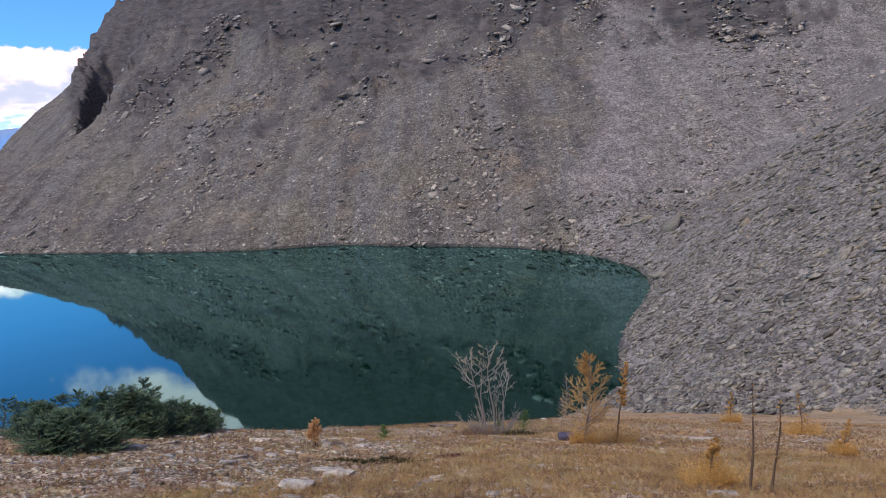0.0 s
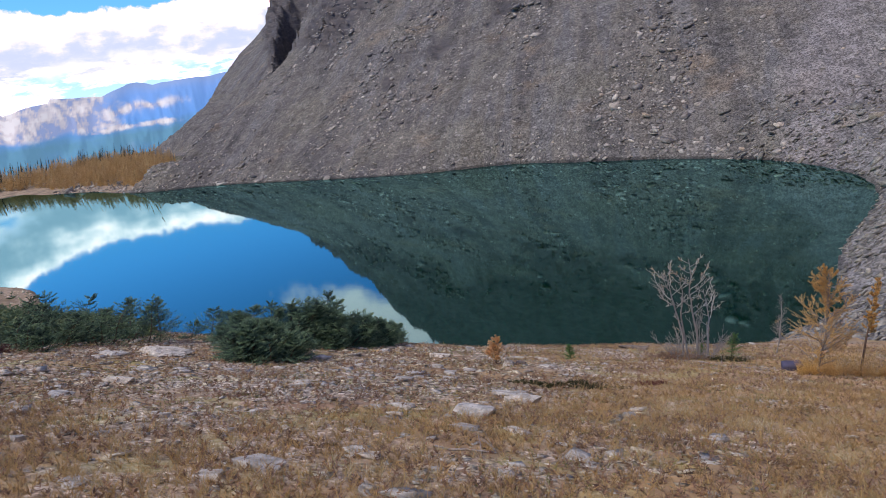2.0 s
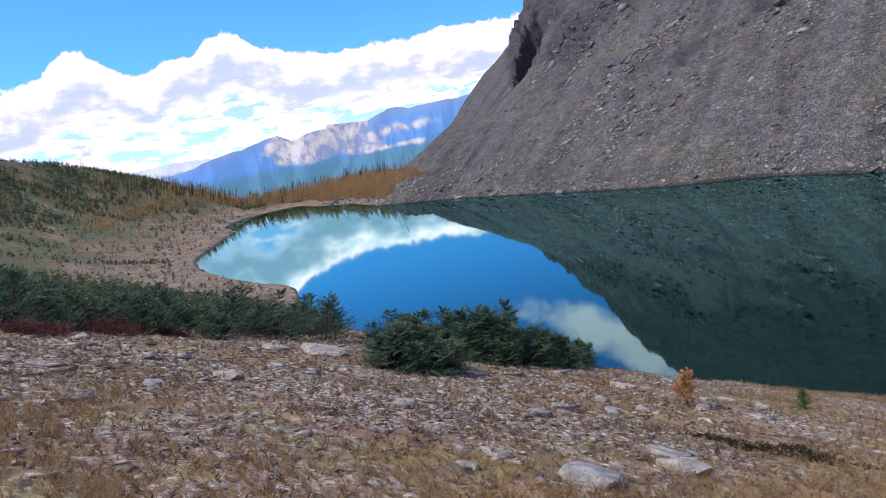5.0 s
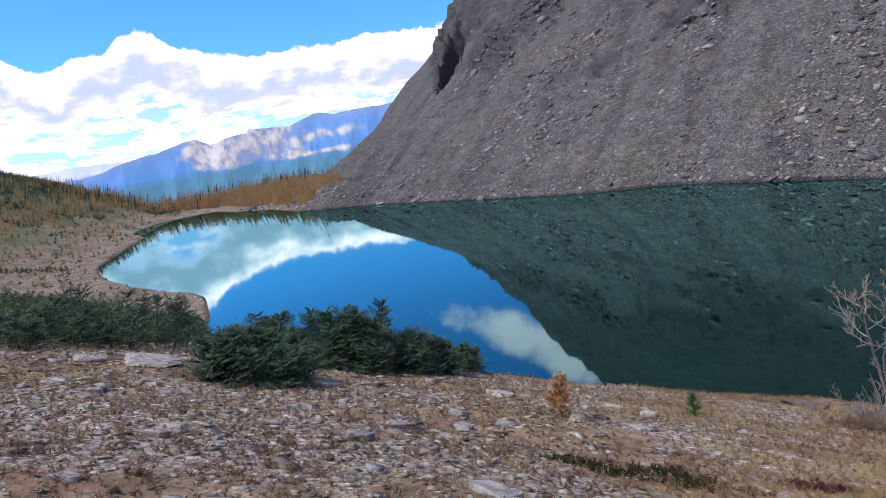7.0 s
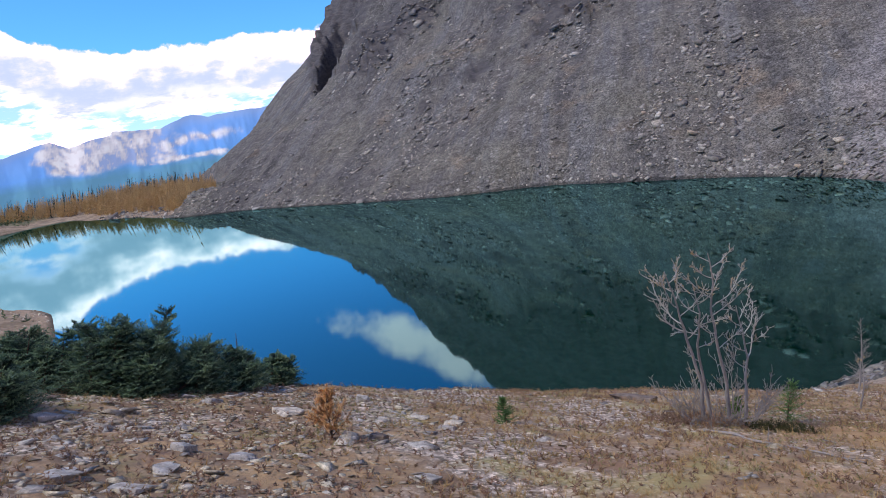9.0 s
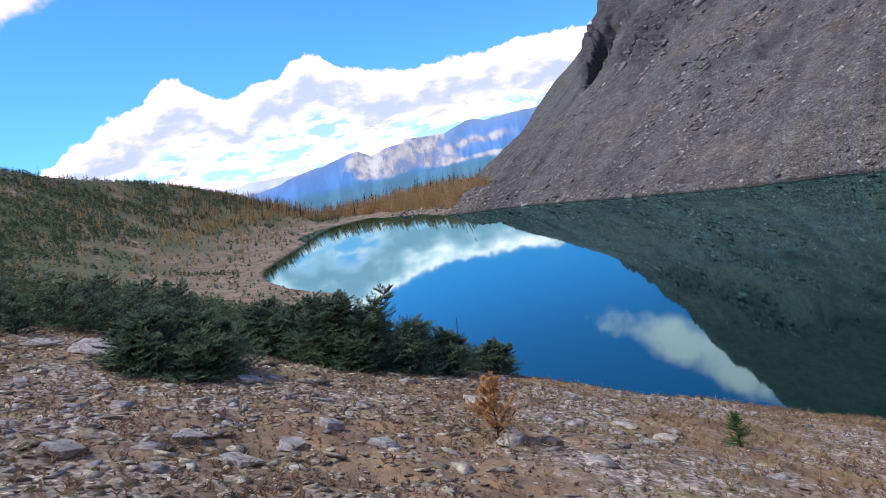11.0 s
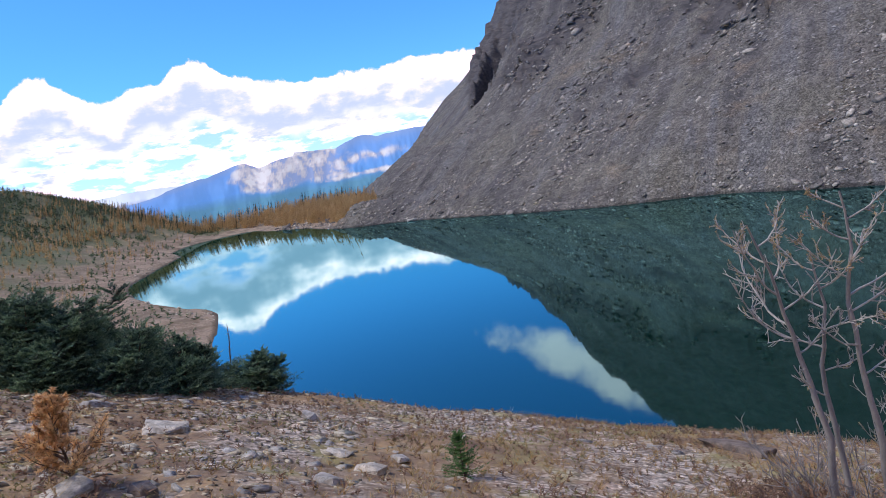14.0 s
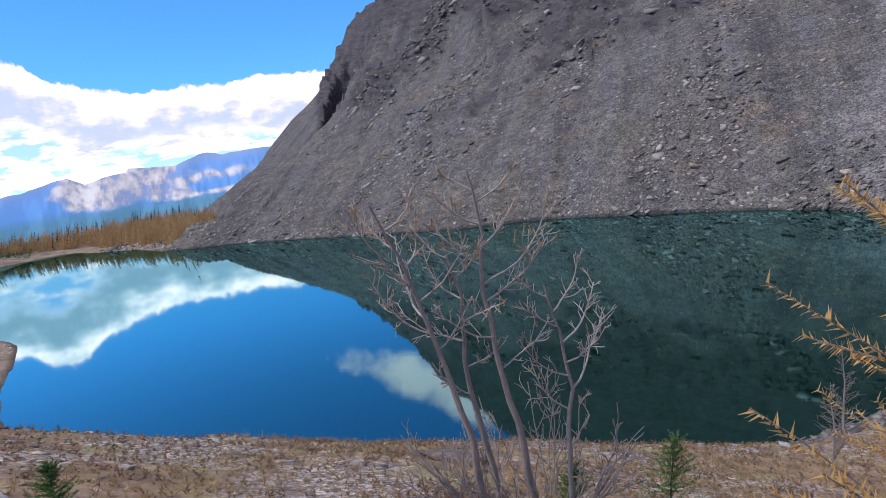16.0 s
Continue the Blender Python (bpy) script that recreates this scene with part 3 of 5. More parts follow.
# ---- the ground: one sheet out to the horizon, finest where the walk goes ----
def ground_sheet():
    az = np.concatenate([np.arange(-100, -44, 0.33), np.arange(-44, -24, 0.15), np.arange(-24, 50, 0.33), np.arange(52, 260, 6.0)])
    rr = np.concatenate([[0.02], np.geomspace(0.4, 400, 480), np.geomspace(404, 900, 130), np.geomspace(950, 4600, 24)])
    A, Rr = np.meshgrid(np.radians(az), rr)
    x, y = 0.8 + Rr * np.sin(A), 7.5 + Rr * np.cos(A)
    z, scree, cliff, d = surface(x, y)
    n, m = x.shape
    idx = np.arange(n * m).reshape(n, m)
    q = np.stack([idx[:-1], np.roll(idx, -1, 1)[:-1], np.roll(idx, -1, 1)[1:], idx[1:]], -1).reshape(-1, 4)[:, ::-1]
    me = bpy.data.meshes.new("ground")
    me.vertices.add(n * m)
    me.vertices.foreach_set("co", np.stack([x, y, z], -1).astype(np.float32).ravel())
    me.loops.add(q.size)
    me.loops.foreach_set("vertex_index", q.astype(np.int32).ravel())
    me.polygons.add(len(q))
    me.polygons.foreach_set("loop_start", np.arange(0, q.size, 4, dtype=np.int32))
    me.update(calc_edges=True)
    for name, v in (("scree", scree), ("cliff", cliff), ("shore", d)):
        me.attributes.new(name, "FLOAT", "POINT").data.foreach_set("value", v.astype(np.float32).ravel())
    me.polygons.foreach_set("use_smooth", np.ones(len(q), bool))
    ob = new("ground", me)
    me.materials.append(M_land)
    return tagged(ob, "sloping alpine ground with brown grass, bare gravel and grey scree", "ground", kind="structure")


ground = ground_sheet()


def water_sheet():
    c = RING.mean(0)
    p = [tuple(c + (q - c) * 1.0 + (q - c) / np.linalg.norm(q - c) * 3.0) for q in RING]
    bm = bmesh.new()
    bm.faces.new([bm.verts.new((x, y, WATER)) for x, y in p])
    bmesh.ops.triangulate(bm, faces=bm.faces[:])
    for f in bm.faces:
        if f.normal.z < 0:
            f.normal_flip()
    me = bpy.data.meshes.new("water")
    bm.to_mesh(me)
    me.materials.append(M_water)
    return tagged(new("water", me), "still dark green mountain lake mirroring sky and scree", "lake", kind="structure")


water = water_sheet()

# ---- building helpers ----
LEAN = (0.15, 0.09)  # the snow has pressed every tree this way

def mesh_of(name, v, f, mat, smooth=False):
    """A mesh from arrays of vertices and of faces of one size."""
    v, f = np.asarray(v, np.float32), np.asarray(f, np.int32)
    me = bpy.data.meshes.new(name)
    me.vertices.add(len(v))
    me.vertices.foreach_set("co", v.ravel())
    me.loops.add(f.size)
    me.loops.foreach_set("vertex_index", f.ravel())
    me.polygons.add(len(f))
    me.polygons.foreach_set("loop_start", np.arange(0, f.size, f.shape[1], dtype=np.int32))
    me.update(calc_edges=True)
    if smooth:
        me.polygons.foreach_set("use_smooth", np.ones(len(f), bool))
    me.materials.append(mat)
    return me


def part(name, data, parent, label="", kind=""):
    ob = new(name, data)
    ob.parent = parent
    return tagged(ob, label, kind=kind)


def thing(name, at, label, category, group=""):
    ob = new(name)
    ob.empty_display_size = 0.1
    ob.location = at
    return tagged(ob, label, category, group)


def unit(v):
    return v / np.maximum(np.linalg.norm(v, axis=-1, keepdims=True), 1e-9)


def brush(o, d, length, needle, width, k, rng, lean=0.9, taper=0.5, droop=0.0, start=0.0):
    """Blades set round twigs: o, d, length give the twigs; k thin triangles on each, leaning forward by lean (radians from across)."""
    n = len(o)
    d = unit(d)
    s = start + (1 - start) * (np.arange(k)[None, :] + rng.random((n, k))) / k
    side = unit(np.cross(d[:, None, :], rng.normal(size=(n, k, 3))))
    base = o[:, None, :] + d[:, None, :] * (np.reshape(length, (-1, 1)) * s)[..., None]
    go = side * np.cos(lean) + d[:, None, :] * np.sin(lean)
    go[..., 2] -= droop
    go = unit(go)
    nl = np.reshape(needle, (-1, 1)) * (1 - taper * s) * rng.uniform(0.6, 1.15, (n, k))
    across = unit(np.cross(go, rng.normal(size=(n, k, 3)))) * (np.reshape(width, (-1, 1)) * (1 - 0.5 * taper * s))[..., None] * 0.5
    tip = base + go * nl[..., None]
    v = np.stack([base - across, base + across, tip], 2).reshape(-1, 3)
    return v, np.arange(len(v)).reshape(-1, 3)


def join(parts):
    vs, fs, at = [], [], 0
    for v, f in parts:
        vs.append(v)
        fs.append(f + at)
        at += len(v)
    return np.concatenate(vs), np.concatenate(fs)


def tube(pts, radii, sides=5):
    """A tapered, bent stick through points."""
    pts = np.asarray(pts, float)
    v, f = [], []
    for i, p in enumerate(pts):
        d = unit(pts[min(i + 1, len(pts) - 1)] - pts[max(i - 1, 0)])
        a = unit(np.cross(d, (0.31, 0.95, 0.11)))
        b = np.cross(d, a)
        for s in range(sides):
            t = 2 * math.pi * s / sides
            v.append(p + radii[i] * (a * math.cos(t) + b * math.sin(t)))
    for i in range(len(pts) - 1):
        for s in range(sides):
            q = [i * sides + s, i * sides + (s + 1) % sides, (i + 1) * sides + (s + 1) % sides, (i + 1) * sides + s]
            f += [[q[0], q[1], q[2]], [q[0], q[2], q[3]]]
    return np.array(v), np.array(f)


def bent(p, d, length, rng, steps=5, wander=0.18, rise=0.0):
    """Points of a crooked shoot from p along d."""
    d = unit(np.asarray(d, float))
    out = [np.asarray(p, float)]
    for _ in range(steps):
        d = unit(d + rng.normal(size=3) * wander + np.array([0, 0, rise]))
        out.append(out[-1] + d * length / steps)
    return np.array(out)


def hull_templates(count, flat, seed, extra=True):
    """Angular stones: convex hulls of scattered points."""
    rng = np.random.default_rng(seed)
    out = []
    for _ in range(count):
        bm = bmesh.new()
        for q in [(i, j, k) for i in (-1, 1) for j in (-1, 1) for k in (-1, 1)] + ([(1.25, 0.1, 0.2), (-0.2, -1.3, -0.3)] if extra else []):
            q = np.array(q) * rng.uniform(0.3, 1.0, 3)
            bm.verts.new((q[0] * 0.5, q[1] * 0.36, q[2] * flat))
        r = bmesh.ops.convex_hull(bm, input=bm.verts[:])
        bmesh.ops.delete(bm, geom=[g for g in r["geom_interior"] if isinstance(g, bmesh.types.BMVert)], context="VERTS")
        bmesh.ops.triangulate(bm, faces=bm.faces[:])
        bm.verts.index_update()
        out.append((np.array([q.co[:] for q in bm.verts]), np.array([[q.index for q in fc.verts] for fc in bm.faces])))
        bm.free()
    return out


def rotations(rng, n, tilt, slope=(0.0765, 0.3915)):
    """Random turns about the upright, then a small tilt; stones lie along the slope."""
    a = rng.uniform(0, 2 * math.pi, n)
    nz = unit(np.stack([slope[0] + rng.normal(size=n) * tilt, slope[1] + rng.normal(size=n) * tilt, np.ones(n)], -1))
    ax = unit(np.stack([np.cos(a), np.sin(a), -(nz[:, 0] * np.cos(a) + nz[:, 1] * np.sin(a)) / nz[:, 2]], -1))
    return np.stack([ax, np.cross(nz, ax), nz], -1)


def scatter_stones(name, x, y, z, size, flat, rng, mat, label, tilt=0.3, slope=(0.0765, 0.3915)):
    temps = hull_templates(24, flat, 5, name != "gravel")
    rot = rotations(rng, len(x), tilt, slope)
    which = rng.integers(0, len(temps), len(x))
    parts = []
    for i, (v, f) in enumerate(temps):
        m = np.nonzero(which == i)[0]
        if len(m) == 0:
            continue
        w = np.einsum("nij,vj->nvi", rot[m], v) * size[m][:, None, None] + np.stack([x[m], y[m], z[m]], -1)[:, None, :]
        parts.append((w.reshape(-1, 3), (f[None] + (np.arange(len(m)) * len(v))[:, None, None]).reshape(-1, 3)))
    ob = new(name, mesh_of(name, *join(parts), mat))
    return tagged(ob, label, "stones", kind="stuff")


# ---- far range beyond the valley ----
def far_range(name, r0, depth, crest, label, snow, seed, lit):
    """A range by the elevation of its crest over azimuth; lit(az, h) says where sunlight on rock is painted pale."""
    az = np.arange(crest[0][0], crest[-1][0], 0.10)
    rows = 54
    s = np.linspace(0, 1, rows)[:, None]
    el = np.interp(az, [c[0] for c in crest], [c[1] for c in crest])
    el = el + fbm(az, az * 0, 1.1, 4, seed) * 0.12
    r = r0 + depth * s ** 0.8 + fbm(az[None] + 0 * s, s * 3 + 0 * az, 2.0, 4, seed + 7) * 260 * np.sin(s * math.pi)
    top = (r0 + depth) * np.tan(np.radians(el)) - 2
    z = -330 + (top[None] + 330) * s ** 1.15 + fbm(az[None] + 0 * s, s * 6 + 0 * az, 0.9, 4, seed + 3) * 42 * s * (1 - s) * 2
    x, y = r * np.sin(np.radians(az))[None], r * np.cos(np.radians(az))[None]
    n, m = x.shape
    idx = np.arange(n * m).reshape(n, m)
    q = np.stack([idx[:-1, :-1], idx[:-1, 1:], idx[1:, 1:], idx[1:, :-1]], -1).reshape(-1, 4)
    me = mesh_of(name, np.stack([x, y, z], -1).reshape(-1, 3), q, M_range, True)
    h = np.clip((z + 40) / (top[None] + 40), 0, 1)
    A = az[None] + 0 * s
    warp = fbm(A, h * 5, 1.6, 4, seed + 9)
    furrow = 0.5 + 0.6 * fbm(A + 0.9 * h + warp * 0.5, h * 2.4, 0.6, 5, seed + 12, 0.65)
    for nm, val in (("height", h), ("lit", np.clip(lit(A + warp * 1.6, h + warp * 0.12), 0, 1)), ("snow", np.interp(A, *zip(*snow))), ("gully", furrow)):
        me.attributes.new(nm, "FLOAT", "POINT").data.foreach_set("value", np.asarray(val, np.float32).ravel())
    return tagged(new(name, me), label, "mountains", kind="structure")


# regions of the backdrop range that get sunlight painted on
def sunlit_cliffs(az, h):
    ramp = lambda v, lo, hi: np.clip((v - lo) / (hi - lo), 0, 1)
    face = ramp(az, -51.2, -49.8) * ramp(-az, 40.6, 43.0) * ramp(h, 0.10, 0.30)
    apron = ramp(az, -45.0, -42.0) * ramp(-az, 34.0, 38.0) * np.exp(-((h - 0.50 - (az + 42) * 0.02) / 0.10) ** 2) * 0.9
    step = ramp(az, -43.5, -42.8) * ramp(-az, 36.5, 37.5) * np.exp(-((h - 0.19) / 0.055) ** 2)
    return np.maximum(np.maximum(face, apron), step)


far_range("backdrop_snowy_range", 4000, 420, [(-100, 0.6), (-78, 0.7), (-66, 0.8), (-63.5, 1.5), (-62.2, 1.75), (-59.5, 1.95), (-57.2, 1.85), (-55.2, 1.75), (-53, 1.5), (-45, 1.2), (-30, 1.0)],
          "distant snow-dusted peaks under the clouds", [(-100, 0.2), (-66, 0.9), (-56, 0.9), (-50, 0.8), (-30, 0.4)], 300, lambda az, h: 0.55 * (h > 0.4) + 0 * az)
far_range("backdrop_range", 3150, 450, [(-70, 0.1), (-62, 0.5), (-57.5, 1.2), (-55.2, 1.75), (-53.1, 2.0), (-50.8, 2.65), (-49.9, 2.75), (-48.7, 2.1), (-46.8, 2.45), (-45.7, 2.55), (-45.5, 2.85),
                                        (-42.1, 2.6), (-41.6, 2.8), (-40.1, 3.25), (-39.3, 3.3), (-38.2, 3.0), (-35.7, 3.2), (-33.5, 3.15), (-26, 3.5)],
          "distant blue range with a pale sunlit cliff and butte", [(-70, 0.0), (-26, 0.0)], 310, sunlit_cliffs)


# ---- scree stones ----
def scree_fields():
    rng = np.random.default_rng(11)
    # the face across the lake
    n = 105000
    x, y = rng.uniform(-215, 130, n), rng.uniform(140, 400, n)
    z, sc, cl, d = surface(x, y)
    keep = (sc > 0.7) & (d > 0.3) & (z < 75) & (rng.random(n) < 0.07 + 1.9 * np.clip(fbm(0.95 * x - 0.31 * y, (0.31 * x + 0.95 * y) * 0.3, 14, 4, 77) + 0.05, 0, 1) + 0.5 * (d < 6))
    x, y, z = x[keep], y[keep], z[keep]
    size = 0.20 * np.exp(rng.normal(size=len(x)) * 0.7) + 0.12
    size = np.where(rng.random(len(x)) < 0.06, size * 1.7, size) * (1 + 1.1 * np.clip(fbm(0.95 * x - 0.31 * y, (0.31 * x + 0.95 * y) * 0.3, 14, 4, 77) - 0.05, 0, 0.4)) * (1 + 0.8 * np.clip(cl[keep], 0, 1))
    scatter_stones("scree_field", x, y, z + size * 0.05, size * 1.7, 0.12, rng, M_scree, "loose grey slate scree across the lake", 0.25, (-0.18, -0.54))
    # the coarse scree on the near side of the lake
    n = 36000
    a, r = np.radians(rng.uniform(8, 50, n)), np.exp(rng.uniform(np.log(24), np.log(170), n))
    x, y = r * np.sin(a), r * np.cos(a)
    z, sc, cl, d = surface(x, y)
    keep = (sc > 0.35) & (d > -1.0) & (z < 40)
    x, y, z, r = x[keep], y[keep], z[keep], r[keep]
    size = (0.09 + 0.0022 * r) * np.exp(rng.normal(size=len(x)) * 0.5)
    size = np.where(rng.random(len(x)) < 0.03, size * 2.2, size)
    scatter_stones("coarse_scree", x, y, z + size * 0.06, size * 1.6, 0.12, rng, M_scree_pale, "coarse broken slate beside the lake", 0.32, (-0.55, 0.2))
    # the rocky strand under the ridge, beside the larches
    n = 2600
    x, y = rng.uniform(-260, -150, n), rng.uniform(196, 262, n)
    z, sc, cl, d = surface(x, y)
    keep = (d > 0) & (d < 26)
    x, y, z = x[keep], y[keep], z[keep]
    size = 0.45 * np.exp(rng.normal(size=len(x)) * 0.6)
    scatter_stones("strand_stones", x, y, z, size * 1.6, 0.28, rng, M_scree, "grey boulders along the far strand", 0.3, (-0.1, -0.3))


scree_fields()


def strand_gravel():
    rng = np.random.default_rng(12)
    n = 9000
    x, y = rng.uniform(-265, -60, n), rng.uniform(45, 200, n)
    z, sc, cl, d = surface(x, y)
    keep = (d > 0.4) & (d < 48) & (rng.random(n) < 0.25 + 0.75 * (d < 6))
    x, y, z = x[keep], y[keep], z[keep]
    size = 0.26 * np.exp(rng.normal(size=len(x)) * 0.5)
    scatter_stones("strand_gravel", x, y, z, size * 1.6, 0.25, rng, M_gravel, "pale stones on the brown lake shore", 0.3, (0.1, 0.1))


strand_gravel()


# ---- gravel and turf of the near slope ----
def cover(x, y):
    """0 where turf grows, 1 on bare gravel: turf above on the slope and towards its right side."""
    edge = np.interp(y, [0, 5, 6.5, 8, 9.5, 11, 13, 16, 20, 26], [-9, -6, -4.7, -4.2, -2.8, -1.7, -1.6, -2.6, -4.2, -5.5])
    return np.clip(0.5 + fbm(x, y, 3.2, 4, 210) * 1.3 + np.clip((edge - x) / 1.8, -0.75, 0.75) * 0.62, 0, 1)


def near_cover():
    rng = np.random.default_rng(21)
    n = 62000
    a, r = np.radians(rng.uniform(-78, 42, n)), 1.8 + 27 * rng.random(n) ** 0.75
    x, y = 0.6 + r * np.sin(a), 3.0 + r * np.cos(a)
    z, sc, cl, d = surface(x, y)
    c = cover(x, y)
    keep = (sc < 0.5) & (d > 1) & (rng.random(n) < 0.10 + 0.85 * c ** 1.5 * np.clip(0.95 + 2.5 * fbm(x, y, 2.2, 3, 280), 0.1, 1))
    x, y, z, c = x[keep], y[keep], z[keep], c[keep]
    size = (0.012 + 0.018 * c) * np.exp(rng.normal(size=len(x)) * 0.5)
    size = np.minimum(np.where(rng.random(len(x)) < 0.012, size * 2.2, size), 0.075)
    scatter_stones("gravel", x, y, z + size * 0.08, size * 2.0, 0.085, rng, M_gravel, "pale flat slate chips and gravel on the slope", 0.2)
    n = 22000
    a, r = np.radians(rng.uniform(-80, 36, n)), 2.2 + 25 * rng.random(n) ** 0.8
    x, y = 0.6 + r * np.sin(a), 3.0 + r * np.cos(a)
    z, sc, cl, d = surface(x, y)
    c = cover(x, y)
    keep = (sc < 0.4) & (d > 1) & (rng.random(n) < 0.10 + 0.9 * c ** 1.2 * np.clip(0.8 + 2.5 * fbm(x, y, 1.8, 3, 285), 0.05, 1))
    x, y, z = x[keep], y[keep], z[keep]
    size = np.minimum(0.042 * np.exp(rng.normal(size=len(x)) * 0.55), 0.17)
    scatter_stones("slate_fragments", x, y, z + size * 0.04, size * 2.0, 0.085, rng, M_gravel, "flat pale slate fragments strewn over the slope", 0.2)
    # withered heather and low herbs
    n = 52000
    a, r = np.radians(rng.uniform(-80, 45, n)), 1.6 + 28 * rng.random(n) ** 0.8
    x, y = 0.6 + r * np.sin(a), 3.0 + r * np.cos(a)
    z, sc, cl, d = surface(x, y)
    keep = (sc < 0.6) & (d > 1) & (rng.random(n) < 0.25 + 0.9 * np.clip(fbm(x, y, 1.5, 3, 230) + 0.3, 0, 1))
    o = np.stack([x, y, z - 0.01], -1)[keep]
    m = len(o)
    up = unit(np.stack([rng.normal(size=m) * 0.35, rng.normal(size=m) * 0.35, np.ones(m)], -1))
    h = rng.uniform(0.02, 0.11, m)
    v, f = brush(o, up, h, h * 0.55 + 0.02, 0.009 + 0.010 * rng.random(m), 11, rng, 0.55, 0.3)
    tagged(new("heather", mesh_of("heather", v, f, M_herb)), "low withered brown heather on the slope", "heather", kind="stuff")
    # dry grass
    n = 38000
    a, r = np.radians(rng.uniform(-80, 48, n)), 1.4 + 26 * rng.random(n) ** 0.8
    x, y = 0.6 + r * np.sin(a), 2.5 + r * np.cos(a)
    z, sc, cl, d = surface(x, y)
    c = cover(x, y)
    keep = (sc < 0.3) & (d > 1) & (rng.random(n) < 0.20 + 0.9 * (1 - c) ** 1.3)
    o = np.stack([x, y, z - 0.01], -1)[keep]
    m = len(o)
    up = unit(np.stack([rng.normal(size=m) * 0.5, rng.normal(size=m) * 0.5 + 0.1, np.ones(m)], -1))
    h = rng.uniform(0.015, 0.04, m)
    v, f = brush(o, up, h, rng.uniform(0.05, 0.16, m), 0.0035 + 0.004 * rng.random(m), 11, rng, 0.85, 0.1)
    tagged(new("dry_grass", mesh_of("dry_grass", v, f, M_grass)), "dry ochre grass tufts on the slope", "grass", kind="stuff")

    # larger slabs, thinly strewn in bands
    n = 7500
    a, r = np.radians(rng.uniform(-80, 25, n)), 2.5 + 23 * rng.random(n) ** 0.75
    x, y = 0.6 + r * np.sin(a), 3.0 + r * np.cos(a)
    z, sc, cl, d = surface(x, y)
    c = cover(x, y)
    keep = (sc < 0.3) & (d > 1) & (rng.random(n) < 0.06 + 0.8 * c ** 1.4 * np.clip(0.6 + 3 * fbm(x, y, 1.8, 3, 260), 0, 1))
    x, y, z = x[keep], y[keep], z[keep]
    size = np.clip(0.075 * np.exp(rng.normal(size=len(x)) * 0.5), 0.04, 0.24)
    scatter_stones("slate_slabs", x, y, z + size * 0.03, size * 2.0, 0.085, rng, M_rock, "thin grey slate slabs among the gravel", 0.18)
    # long pale grass on the upper slope
    n = 19000
    x, y = rng.uniform(-8, 9, n), rng.uniform(1.0, 14.0, n)
    z, sc, cl, d = surface(x, y)
    c = cover(x, y)
    keep = (rng.random(n) < np.clip(1.25 - c * 1.5 - np.clip((y - 11) / 3, 0, 1) * (x < 2), 0.02, 1)) & (sc < 0.3)
    o = np.stack([x, y, z - 0.01], -1)[keep]
    m = len(o)
    up = unit(np.stack([rng.normal(size=m) * 0.3, rng.normal(size=m) * 0.3 + 0.1, np.ones(m)], -1))
    v, f = brush(o, up, rng.uniform(0.02, 0.05, m), rng.uniform(0.08, 0.22, m), 0.0028 + 0.003 * rng.random(m), 12, rng, 1.0, 0.1)
    tagged(new("long_grass", mesh_of("long_grass", v, f, M_grass)), "long withered ochre grass on the upper slope", "grass", kind="stuff")
    # moss and green herbs in cushions
    n = 30000
    x, y = rng.uniform(-12, 8, n), rng.uniform(2.5, 26.0, n)
    z, sc, cl, d = surface(x, y)
    keep = (rng.random(n) < np.clip((fbm(x, y, 1.1, 3, 270) - 0.02) * 5, 0, 1)) & (sc < 0.3) & (d > 2)
    o = np.stack([x, y, z - 0.01], -1)[keep]
    m = len(o)
    up = unit(np.stack([rng.normal(size=m) * 0.4, rng.normal(size=m) * 0.4, np.ones(m)], -1))
    v, f = brush(o, up, rng.uniform(0.02, 0.06, m), 0.035, 0.011, 9, rng, 0.4, 0.3)
    tagged(new("moss_cushions", mesh_of("moss_cushions", v, f, M_moss)), "olive green moss and herb cushions on the slope", "moss", kind="stuff")


near_cover()


